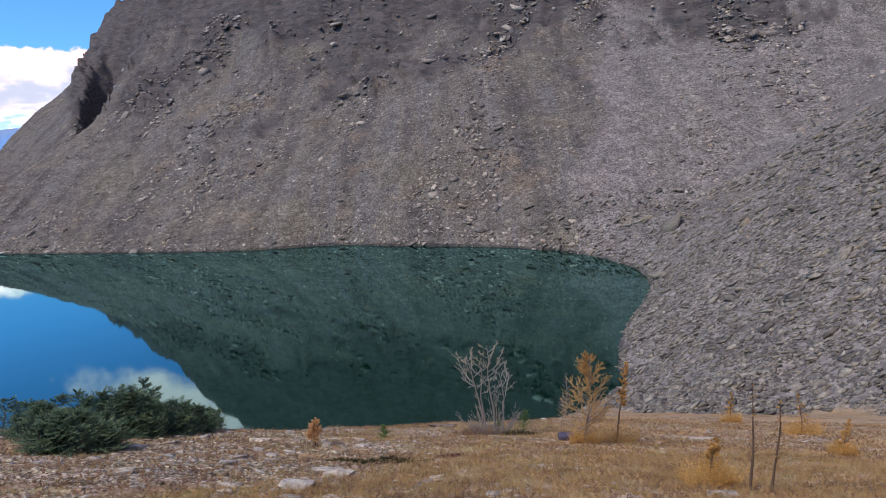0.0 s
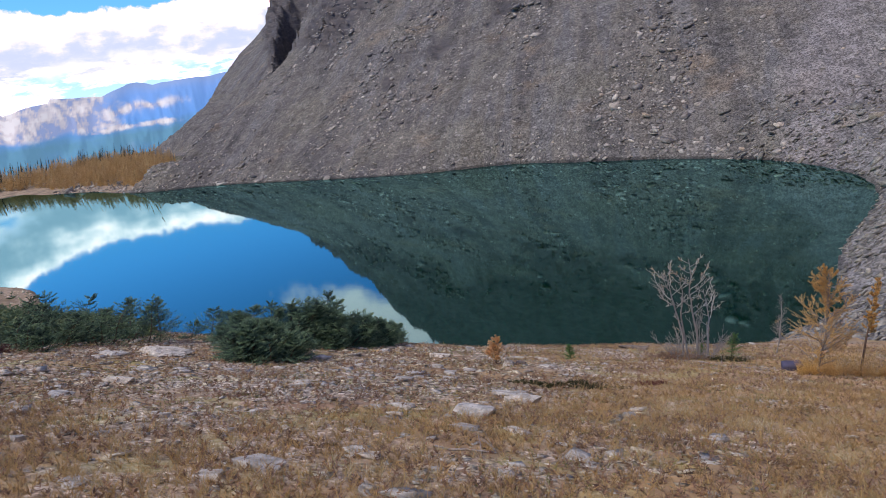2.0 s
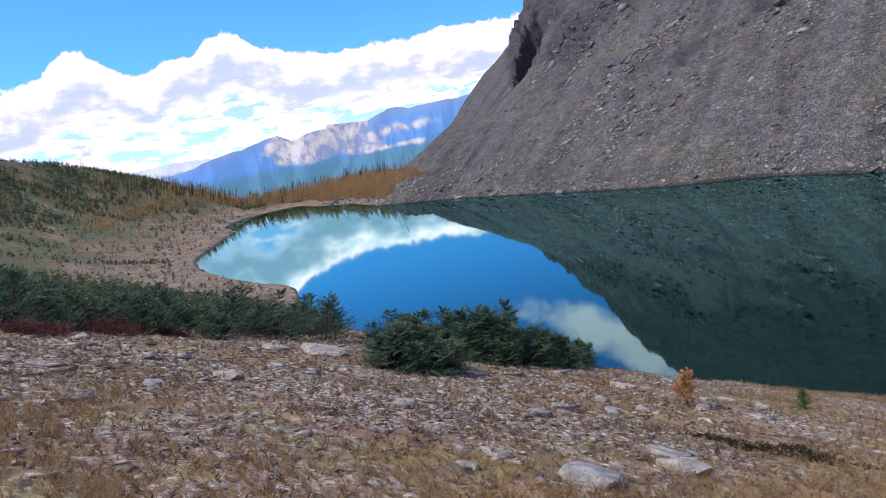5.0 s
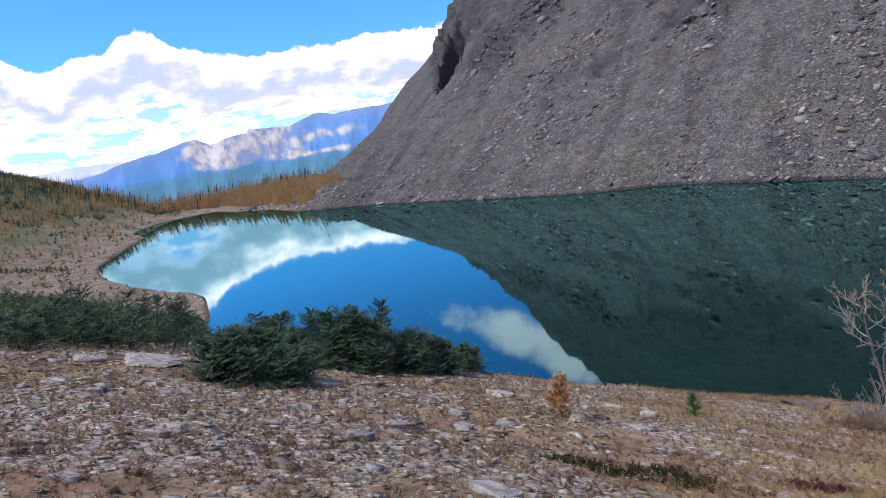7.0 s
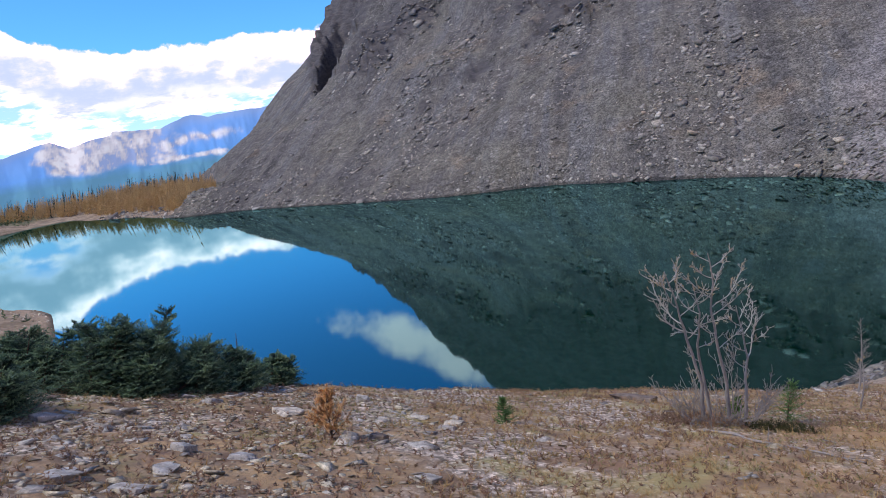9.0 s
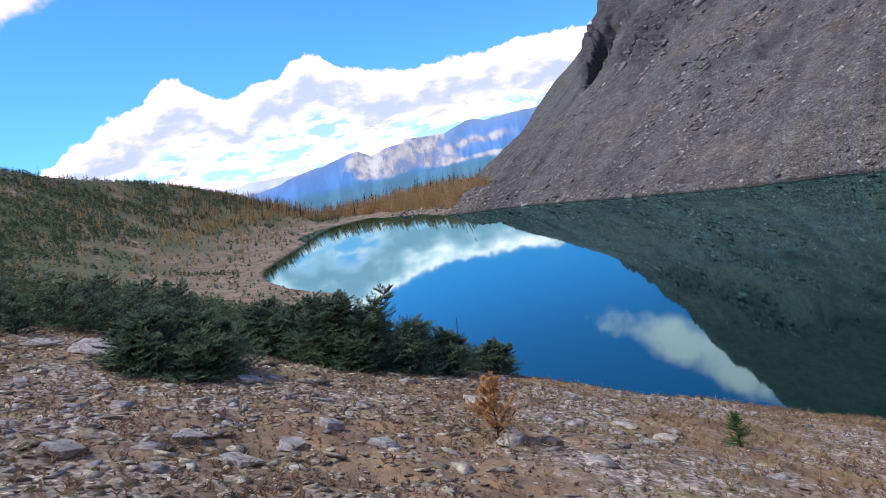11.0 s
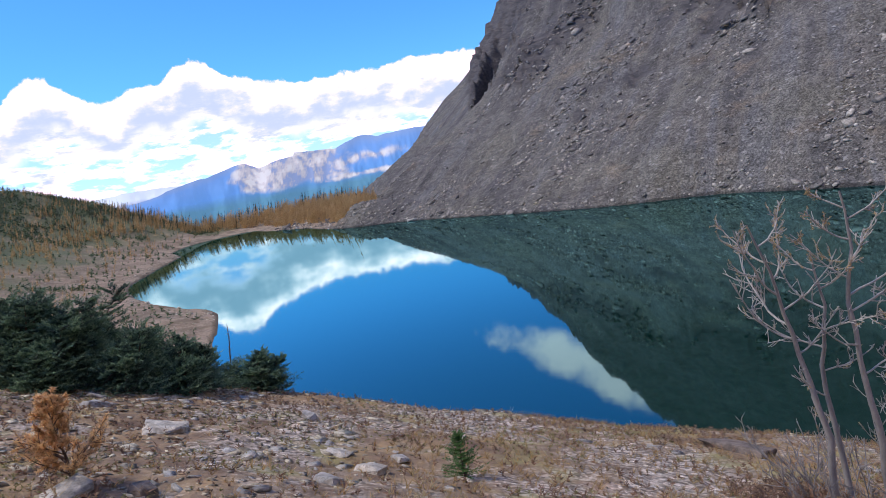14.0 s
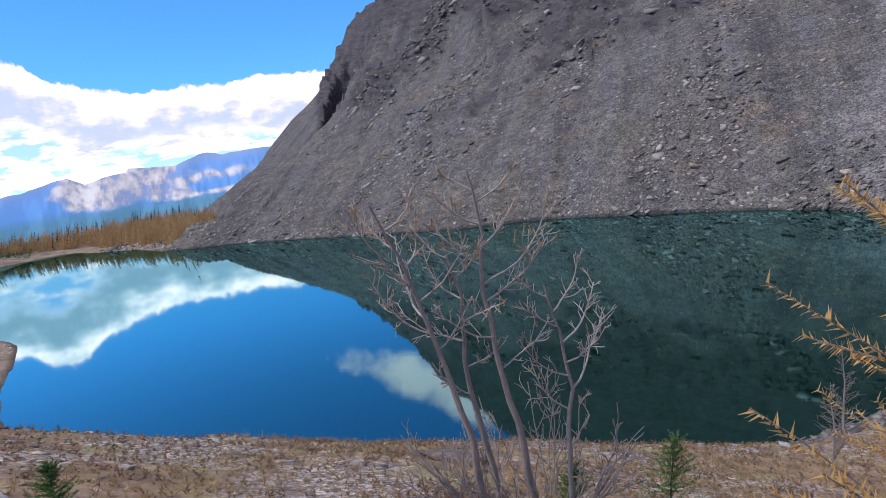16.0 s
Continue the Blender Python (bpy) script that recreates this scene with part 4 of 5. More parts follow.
# ---- single rocks on the near slope ----
def rock(x, y, width, high=0.34, brown=False, stand=0.0, label="flat angular grey slate rock lying on the slope"):
    rng = np.random.default_rng(int(abs(x * 131 + y * 977)) % 99991)
    bm = bmesh.new()
    high = high * 0.66
    corners = [(i, j, k) for i in (-1, 1) for j in (-1, 1) for k in (-1, 1)] + [(1.2, 0.2, 0.1), (-0.3, -1.25, 0.1), (-0.2, 0.4, 1.15), (-1.15, 0.3, -0.4)]
    for q in corners:
        q = np.array(q) * rng.uniform(0.42, 1.0, 3)
        bm.verts.new((q[0] * 0.5 * width, q[1] * 0.38 * width, q[2] * 0.55 * high * width))
    r = bmesh.ops.convex_hull(bm, input=bm.verts[:])
    bmesh.ops.delete(bm, geom=[g for g in r["geom_interior"] if isinstance(g, bmesh.types.BMVert)], context="VERTS")
    bmesh.ops.dissolve_limit(bm, angle_limit=0.16, verts=bm.verts[:], edges=bm.edges[:])
    bmesh.ops.bevel(bm, geom=bm.edges[:], offset=0.015 * width, segments=1, affect="EDGES")
    bmesh.ops.triangulate(bm, faces=bm.faces[:])
    bmesh.ops.subdivide_edges(bm, use_grid_fill=True, edges=[e for e in bm.edges if e.calc_length() > 0.2 * width], cuts=2)
    for v in bm.verts:
        v.co += v.normal * width * (0.022 * noise.noise(v.co * (4.0 / width) + Vector((x, y, 0))) + 0.014 * noise.noise(v.co * (13.0 / width)))
    me = bpy.data.meshes.new("rock")
    bm.to_mesh(me)
    bm.free()
    me.materials.append(M_rock_brown if brown else M_rock)
    ob = new("rock", me)
    turn = Matrix.Rotation(rng.uniform(-0.5, 0.5), 4, "Z")
    lie = Vector((0.0765, 0.3915, 1.0)).to_track_quat("Z", "Y").to_matrix().to_4x4()
    lean = Matrix.Rotation(stand, 4, "X")
    ob.matrix_world = Matrix.Translation((x, y, ground_at(x, y) + 0.22 * high * width)) @ lie @ lean @ turn
    return tagged(ob, label, "rock", "loose rocks on the slope")


for x, y, w, h in [(-3.45, 5.75, 0.55, 0.3), (-3.58, 5.35, 0.27, 0.35), (-4.46, 4.95, 0.28, 0.25), (-8.9, 6.2, 0.95, 0.5), (-6.94, 5.71, 0.62, 0.35), (-5.93, 5.73, 0.24, 0.5),
                   (-6.18, 5.54, 0.22, 0.5), (-8.51, 8.38, 0.47, 0.3), (-8.52, 9.55, 0.61, 0.28), (-5.43, 9.9, 0.3, 0.45), (-5.7, 7.2, 0.27, 0.4), (-3.26, 8.3, 0.26, 0.45)]:
    rock(x, y, w, h)
for x, y, w, h in [(-3.39, 8.95, 0.38, 0.25), (-2.37, 8.95, 0.74, 0.28), (-1.98, 10.1, 0.58, 0.42), (-2.21, 7.82, 0.32, 0.3), (-2.6, 8.43, 0.17, 0.6), (-3.95, 12.9, 0.35, 0.35),
                   (-1.65, 7.93, 0.34, 0.3), (-2.73, 6.45, 0.24, 0.4), (-5.6, 10.2, 0.3, 0.5), (-2.29, 10.55, 0.5, 0.3), (-2.52, 16.5, 0.28, 0.5), (-1.68, 13.83, 0.28, 0.35)]:
    rock(x, y, w, h)
for x, y, w, h in [(-4.3, 11.35, 0.38, 0.42), (-4.45, 13.65, 0.34, 0.5), (-3.73, 11.72, 0.26, 0.35), (-4.63, 8.66, 0.25, 0.3), (-8.69, 11.19, 0.33, 0.3), (-2.14, 10.95, 0.22, 0.4),
                   (-3.75, 13.75, 0.3, 0.4), (-3.75, 12.35, 0.42, 0.22), (-4.43, 12.29, 0.46, 0.24), (-7.67, 14.52, 0.5, 0.35), (-5.4, 16.9, 0.75, 0.22), (-7.6, 12.64, 0.32, 0.35)]:
    rock(x, y, w, h)
for x, y, w, h in [(-5.07, 14.35, 0.24, 0.4), (-3.4, 17.5, 0.32, 0.35), (-7.0, 16.9, 0.45, 0.35), (-2.7, 17.2, 0.3, 0.55), (-2.95, 17.9, 0.25, 0.4), (-1.45, 19.6, 0.2, 0.5),
                   (-1.2, 20.9, 0.2, 0.5), (1.67, 30.2, 0.7, 0.45), (3.4, 29.1, 0.35, 0.5), (-3.2, 19.4, 0.2, 0.5), (-3.6, 23.6, 0.26, 0.4), (3.88, 8.55, 0.5, 0.35)]:
    rock(x, y, w, h)
rock(7.47, 18.04, 0.8, 0.2, label="bleached pale slate slab lying in orange grass")
rock(-11.5, 13.9, 1.6, 0.2, label="broad pale slate outcrop flush with the slope")
rock(-12.3, 13.2, 1.0, 0.2, label="broad pale slate outcrop flush with the slope")
rock(-5.0, 18.6, 0.34, 0.7, stand=1.1, label="upright pale grey rock standing in the turf")
rock(-0.3, 21.9, 1.0, 0.3, True, label="low brown boulder beside the bare larch clump")
rock(-2.9, 15.2, 0.24, 0.7, True, label="small brown rock beside the yellow larch seedling")


def shore_boulder(x, y, width, high, turn, label):
    """A boulder that stands in the shallows or on the far strand."""
    rock(x, y, width, high, label=label)
    ob = scene.collection.objects[-1]
    ob.matrix_world = Matrix.Translation((x, y, WATER + 0.05 * width)) @ Matrix.Rotation(turn, 4, "Z")
    ob["group"] = "boulders at the shore"


for x, y, w, h, a in [(-222, 149, 3.2, 0.22, 0.6), (-243, 173, 2.6, 0.2, 0.9), (-206, 134, 2.2, 0.3, 0.4), (-199, 128, 1.8, 0.3, 1.2)]:
    shore_boulder(x, y, w, h, a, "dark boulder standing in the lake shallows")
shore_boulder(-141, 204.5, 5.0, 0.35, 0.3, "large pale slab at the foot of the scree")


# ---- conifers and shrubs ----
def sprays(o, d, length, rng, twigs, needles, size):
    """Flat fronds: each branch carries twigs in a herringbone, each twig two rows of needles. Gives vertices, faces and
    the tone of the growth (0 old and in painted shade, 1 new).
    """
    n = len(o)
    d = unit(d)
    flat = unit(np.cross(d, np.array([0.0, 0.0, 1.0]) + rng.normal(size=(n, 3)) * 0.3))
    s = (np.arange(twigs)[None, :] + 0.6 * rng.random((n, twigs))) / twigs
    hand = np.where(np.arange(twigs) % 2 == 0, 1.0, -1.0)[None, :]
    hand = np.where(np.arange(twigs)[None, :] == twigs - 1, 0.0, hand) + 0 * s
    base = o[:, None, :] + d[:, None, :] * (length[:, None] * (0.12 + 0.85 * s))[..., None]
    go = unit(d[:, None, :] * 0.85 + flat[:, None, :] * hand[..., None] * 0.75 + rng.normal(size=(n, twigs, 3)) * 0.13 + np.array([0, 0, 0.14]))
    ln = length[:, None] * (0.46 - 0.26 * s) * rng.uniform(0.75, 1.2, (n, twigs)) + 0.02
    base, go, ln = base.reshape(-1, 3), go.reshape(-1, 3), ln.ravel()
    # base needles darker: older growth, and shade within the frond painted in
    age_shade = np.clip(0.02 + 0.72 * s + rng.normal(size=s.shape) * 0.10 + (rng.normal(size=n) * 0.2)[:, None], 0, 1).ravel()
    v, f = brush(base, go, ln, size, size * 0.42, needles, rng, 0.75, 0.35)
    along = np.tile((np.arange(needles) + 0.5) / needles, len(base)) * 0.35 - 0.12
    return v, f, np.repeat(np.clip(np.repeat(age_shade, needles) + along, 0, 1), 3)


def spruce_bush(x, y, spread, height, seed, lean=(0.0, 0.0), density=1.0, label="", dead=False):
    """A wind-pressed spruce mat: low stems that carry tiers of flat fronds."""
    rng = np.random.default_rng(seed)
    z0 = ground_at(x, y)
    ob = thing("spruce_bush", (x, y, z0), label, "bush", "krummholz spruces")
    fine = density > 1.0
    sticks, so, sd, sl = [], [], [], []
    stems = int(9.5 * density * max(1.0, spread[0]))
    for i in range(stems):
        u, w = rng.uniform(-1, 1), rng.uniform(-1, 1)
        while u * u + w * w > 1:
            u, w = rng.uniform(-1, 1), rng.uniform(-1, 1)
        bx, by = u * spread[0], w * spread[1]
        gz = ground_at(x + bx, y + by) - z0
        h = height * (1 - 0.58 * (u * u + w * w)) * rng.uniform(0.78, 1.06)
        pts = bent((bx, by, gz - 0.05), (LEAN[0] + lean[0] + 0.25 + rng.normal() * 0.16, LEAN[1] + lean[1] + rng.normal() * 0.16, 1.0), h, rng, 5, 0.08)
        sticks.append(tube(pts, np.linspace(0.03, 0.005, 6), 4))
        for t in np.linspace(0.05, 0.95, int(5 + 5 * h)):
            p = np.array([np.interp(t * 5, range(6), pts[:, k]) for k in range(3)])
            reach = (0.20 + 0.72 * (1 - t)) * min(1.0, h * 0.95) * rng.uniform(0.7, 1.2)
            for a in rng.uniform(0, 2 * math.pi, 5 if fine else 4):
                d = np.array([math.cos(a) + 0.45 + lean[0], math.sin(a) + lean[1] * 0.6, 0.10 + 0.45 * t])
                so.append(p)
                sd.append(d / np.linalg.norm(d))
                sl.append(reach)
        so.append(pts[-2])
        sd.append(pts[-1] - pts[-2])
        sl.append(0.26)
    so, sd, sl = np.array(so), np.array(sd), np.array(sl)
    v, f, age_shade = sprays(so, sd, sl, rng, 13 if fine else 7, 13 if fine else 9, 0.040 if fine else 0.055)
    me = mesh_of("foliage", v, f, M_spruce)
    me.attributes.new("age_shade", "FLOAT", "POINT").data.foreach_set("value", age_shade.astype(np.float32))
    part("foliage", me, ob, "dense dark green spruce needles", "stuff")
    part("stem", mesh_of("stem", *join(sticks), M_bark), ob, "thin brown stems", "stuff")
    if dead:
        o = np.array([(-spread[0] * 0.95 + rng.normal() * 0.22, -spread[1] * 0.6 + rng.normal() * 0.2, 0.08 + rng.random() * 0.25) for _ in range(50)])
        v, f = brush(o, rng.normal(size=(50, 3)) + np.array([0, 0, 0.4]), rng.uniform(0.1, 0.25, 50), 0.05, 0.012, 12, rng, 0.6, 0.4)
        part("dead_twigs", mesh_of("dead_twigs", v, f, M_red), ob, "rusty dead needles at the foot", "stuff")
    return ob


DARK = "dense dark green krummholz spruce bush at the brow of the slope"
spruce_bush(-9.05, 14.1, (1.0, 0.75), 1.3, 101, (-0.1, 0.0), 2.4, "dark green spruce bush with rusty twigs at its foot", True)
spruce_bush(-10.3, 17.7, (1.4, 1.1), 1.95, 102, (0.2, 0.0), 2.6, DARK)
spruce_bush(-8.95, 18.3, (1.25, 1.35), 1.3, 103, (0.3, 0.05), 2.4, DARK)
spruce_bush(-8.6, 20.4, (0.6, 0.5), 0.85, 104, (0.1, 0.0), 1.3, "small dark spruce bush at the brow of the slope")
spruce_bush(-11.3, 16.9, (0.9, 0.8), 1.4, 105, (0.0, 0.0), 1.3, DARK)
for i, (x, y, a, b, h) in enumerate([(-14.6, 16.2, 1.1, 1.0, 2.0), (-13.4, 18.4, 1.0, 0.9, 1.3), (-15.6, 14.0, 1.3, 1.0, 1.4), (-16.2, 11.6, 1.5, 1.1, 1.4),
                                     (-16.6, 9.2, 1.5, 1.1, 1.45), (-17.2, 6.6, 1.6, 1.2, 1.5), (-18.6, 13.0, 1.5, 1.3, 1.8), (-19.0, 9.8, 1.6, 1.3, 1.8), (-17.6, 16.5, 1.5, 1.2, 1.8)]):
    spruce_bush(x, y, (a, b), h, 120 + i, (0.1, 0.0), 0.75, "dark green krummholz spruce bush on the hillside")


def heather_mat(x, y, a, b, h, mat, seed, name, label, category):
    rng = np.random.default_rng(seed)
    n = int(420 * a * b) + 60
    t, r = rng.uniform(0, 2 * math.pi, n), np.sqrt(rng.random(n)) * rng.uniform(0.7, 1.1, n)
    px, py = x + a * r * np.cos(t), y + b * r * np.sin(t)
    z = surface(px, py)[0]
    o = np.stack([px - x, py - y, z - ground_at(x, y) - 0.01], -1)
    up = unit(np.stack([rng.normal(size=n) * 0.5, rng.normal(size=n) * 0.5, np.ones(n)], -1))
    v, f = brush(o, up, h * (1.1 - 0.6 * r), 0.035 + 0.2 * h, 0.012, 16, rng, 0.5, 0.3)
    ob = new(name, mesh_of(name, v, f, mat))
    ob.location = (x, y, ground_at(x, y))
    return tagged(ob, label, category, "low shrubs")


heather_mat(-1.3, 12.5, 0.95, 0.28, 0.12, M_juniper, 1, "juniper_mat", "low dark olive juniper mat on gravel", "shrub")
heather_mat(-2.2, 12.3, 0.45, 0.22, 0.1, M_juniper, 2, "juniper_mat", "low dark olive juniper mat on gravel", "shrub")
heather_mat(-15.0, 10.9, 0.9, 0.7, 0.4, M_red, 3, "heather_bush", "dark red withered heather before the spruces", "shrub")
heather_mat(-15.2, 12.2, 0.8, 0.6, 0.35, M_red, 4, "heather_bush", "dark red withered heather before the spruces", "shrub")
heather_mat(-14.7, 9.3, 0.8, 0.6, 0.35, M_red, 8, "heather_bush", "dark red withered heather before the spruces", "shrub")
heather_mat(-0.1, 13.2, 0.35, 0.22, 0.1, M_red, 5, "heather_bush", "small red heather patch in the turf", "shrub")
heather_mat(0.9, 19.3, 0.9, 0.6, 0.22, M_herb, 6, "heather_bush", "withered brown undergrowth round the bare larches", "shrub")
heather_mat(2.1, 19.2, 0.6, 0.4, 0.22, M_juniper, 7, "juniper_mat", "olive green undergrowth beside the bare larches", "shrub")


def spruce_seedling(x, y, h, seed, mat, label):
    rng = np.random.default_rng(seed)
    z = ground_at(x, y)
    ob = thing("spruce_seedling", (x, y, z), label, "seedling", "spruce seedlings")
    pts = bent((0, 0, -0.02), (0, 0, 1), h, rng, 5, 0.05)
    so, sd, sl = [], [], []
    for t in np.linspace(0.05, 0.95, 12):
        p = np.array([np.interp(t * 5, range(6), pts[:, k]) for k in range(3)])
        for a in rng.uniform(0, 2 * math.pi, 10):
            so.append(p)
            sd.append((math.cos(a), math.sin(a), 0.35 + 0.3 * t))
            sl.append(h * (0.16 + 0.46 * (1 - t)) * rng.uniform(0.7, 1.1))
    so.append(pts[-2])
    sd.append((0, 0, 1))
    sl.append(h * 0.2)
    v, f = brush(np.array(so), np.array(sd), np.array(sl), 0.025 + 0.02 * h, 0.009, 36, rng, 0.7, 0.4)
    part("foliage", mesh_of("foliage", v, f, mat), ob)
    part("stem", mesh_of("stem", *tube(pts, np.linspace(0.01, 0.003, 6), 4), M_bark), ob, "thin brown stem")


spruce_seedling(-2.02, 17.75, 0.45, 31, M_seedling, "small bright green spruce seedling on the turf")
spruce_seedling(2.4, 20.5, 0.78, 32, M_seedling, "small dark green spruce seedling beside the bare larches")
spruce_seedling(1.55, 20.2, 0.5, 33, M_seedling, "green spruce seedling behind the bare larch stems")


def larch(x, y, h, seed, label, needles=1.0, mat=None, reach=0.3, bark=None, lean=(0.0, 0.0), foot=0.0, sub=3, category="larch", group="young larches", bare_to=0.12, up=0.35):
    """A young larch: one stem, rising branches with twigs, short needle tufts along them."""
    rng = np.random.default_rng(seed)
    z = ground_at(x, y)
    ob = thing("larch", (x, y, z), label, category, group)
    bark = bark or M_bark
    stem = bent((0, 0, -0.05), (lean[0] + LEAN[0], lean[1] + LEAN[1], 1), h, rng, 8, 0.07)
    sticks = []
    so, sd, sl = [], [], []
    for t in np.linspace(bare_to, 0.96, int(10 + 9 * h)):
        p = np.array([np.interp(t * 8, range(9), stem[:, k]) for k in range(3)])
        for a in rng.uniform(0, 2 * math.pi, 2):
            ln = h * reach * (1.08 - 0.85 * t) * rng.uniform(0.65, 1.15)
            d = (math.cos(a), math.sin(a), up + 0.5 * t)
            b = bent(p, d, ln, rng, 4, 0.10, 0.05)
            r0 = 0.002 + 0.012 * ln
            sticks.append(tube(b, np.linspace(r0, 0.0016, 5), 4))
            so += [b[1], b[2], b[3]]
            sd += [b[2] - b[1], b[3] - b[2], b[4] - b[3]]
            sl += [ln / 4] * 3
            for _ in range(sub):
                i = rng.integers(1, 4)
                e = bent(b[i], (b[i + 1] - b[i]) / ln * 4 + rng.normal(size=3) * 0.6, ln * rng.uniform(0.2, 0.4), rng, 3, 0.12, 0.05)
                sticks.append(tube(e, np.linspace(0.0032, 0.0014, 4), 3))
                so.append(e[0])
                sd.append(e[3] - e[0])
                sl.append(np.linalg.norm(e[3] - e[0]))
    part("trunk", mesh_of("trunk", *tube(stem, np.linspace(0.009 + 0.009 * h, 0.003, 9), 6), bark), ob)
    part("branchwork", mesh_of("branchwork", *join(sticks), bark), ob, "", "stuff")
    if needles > 0:
        so, sd, sl = np.array(so), np.array(sd), np.array(sl)
        pick = rng.random(len(so)) < needles
        v, f = brush(so[pick], sd[pick], sl[pick], 0.040, 0.008, 52, rng, 0.45, 0.2)
        part("needles", mesh_of("needles", v, f, mat or M_larch), ob, "golden autumn needles", "stuff")
    if foot > 0:
        n = 420
        t, r = rng.uniform(0, 2 * math.pi, n), np.sqrt(rng.random(n)) * foot
        o = np.stack([r * np.cos(t), r * np.sin(t), 0 * r], -1)
        o[:, 2] = surface(x + o[:, 0], y + o[:, 1])[0] - z
        v, f = brush(o, unit(np.stack([rng.normal(size=n) * 0.4, rng.normal(size=n) * 0.4, np.ones(n)], -1)), rng.uniform(0.08, 0.45, n) * foot / 0.35, 0.06, 0.011, 20, rng, 0.5, 0.3)
        part("undergrowth", mesh_of("undergrowth", v, f, M_larch), ob, "golden needled shoots round the foot", "stuff")
    return ob


larch(-3.46, 15.0, 0.72, 41, "small golden larch seedling on gravel", 0.75, M_larch_seedling, 0.62, up=0.6, sub=8)
larch(3.58, 16.3, 2.7, 42, "young golden larch with needled branches on orange turf", 0.98, M_larch, 0.47, M_bark_grey, (-0.15, -0.1), 0.4, 6, up=0.55)
larch(4.6, 16.9, 2.45, 43, "slender golden larch bare of needles below", 0.75, M_larch, 0.16, M_bark, (0.0, 0.0), 0.6, 3, bare_to=0.45, up=0.5)
larch(4.37, 8.75, 1.8, 44, "thin bare brown larch stem in orange grass", 0.04, M_larch_pale, 0.10, M_bark, (-0.24, -0.1), 0.0, 2, bare_to=0.3)
larch(4.75, 8.85, 1.6, 45, "thin bare brown larch stem in orange grass", 0.04, M_larch_pale, 0.10, M_bark, (-0.12, -0.1), 0.0, 2, bare_to=0.3)
larch(4.1, 9.6, 0.8, 46, "low golden larch shoots in orange grass", 0.9, M_larch, 0.45, foot=0.45)
larch(11.5, 19.7, 1.5, 47, "small golden larch with bare top", 0.35, M_larch, 0.2, foot=0.6)
larch(9.3, 14.2, 0.9, 48, "small golden larch in the turf", 0.8, M_larch, 0.3, foot=0.3)
larch(13.0, 28.0, 1.4, 49, "small golden larch at the edge of the scree", 0.7, M_larch, 0.25, foot=0.5)
larch(5.3, 28.2, 2.2, 50, "grey leafless larch at the brow", 0.0, None, 0.24, M_bark_grey, bare_to=0.2)
larch(4.35, 24.0, 1.45, 51, "grey leafless young larch at the brow", 0.03, M_larch_pale, 0.3, M_bark_grey, bare_to=0.25)
larch(12.5, 15.5, 1.0, 52, "small golden larch in the turf", 0.7, M_larch, 0.3, foot=0.3)
larch(-9.76, 20.9, 1.55, 53, "thin bare larch stick among the spruces", 0.0, None, 0.08, M_bark, bare_to=0.5)


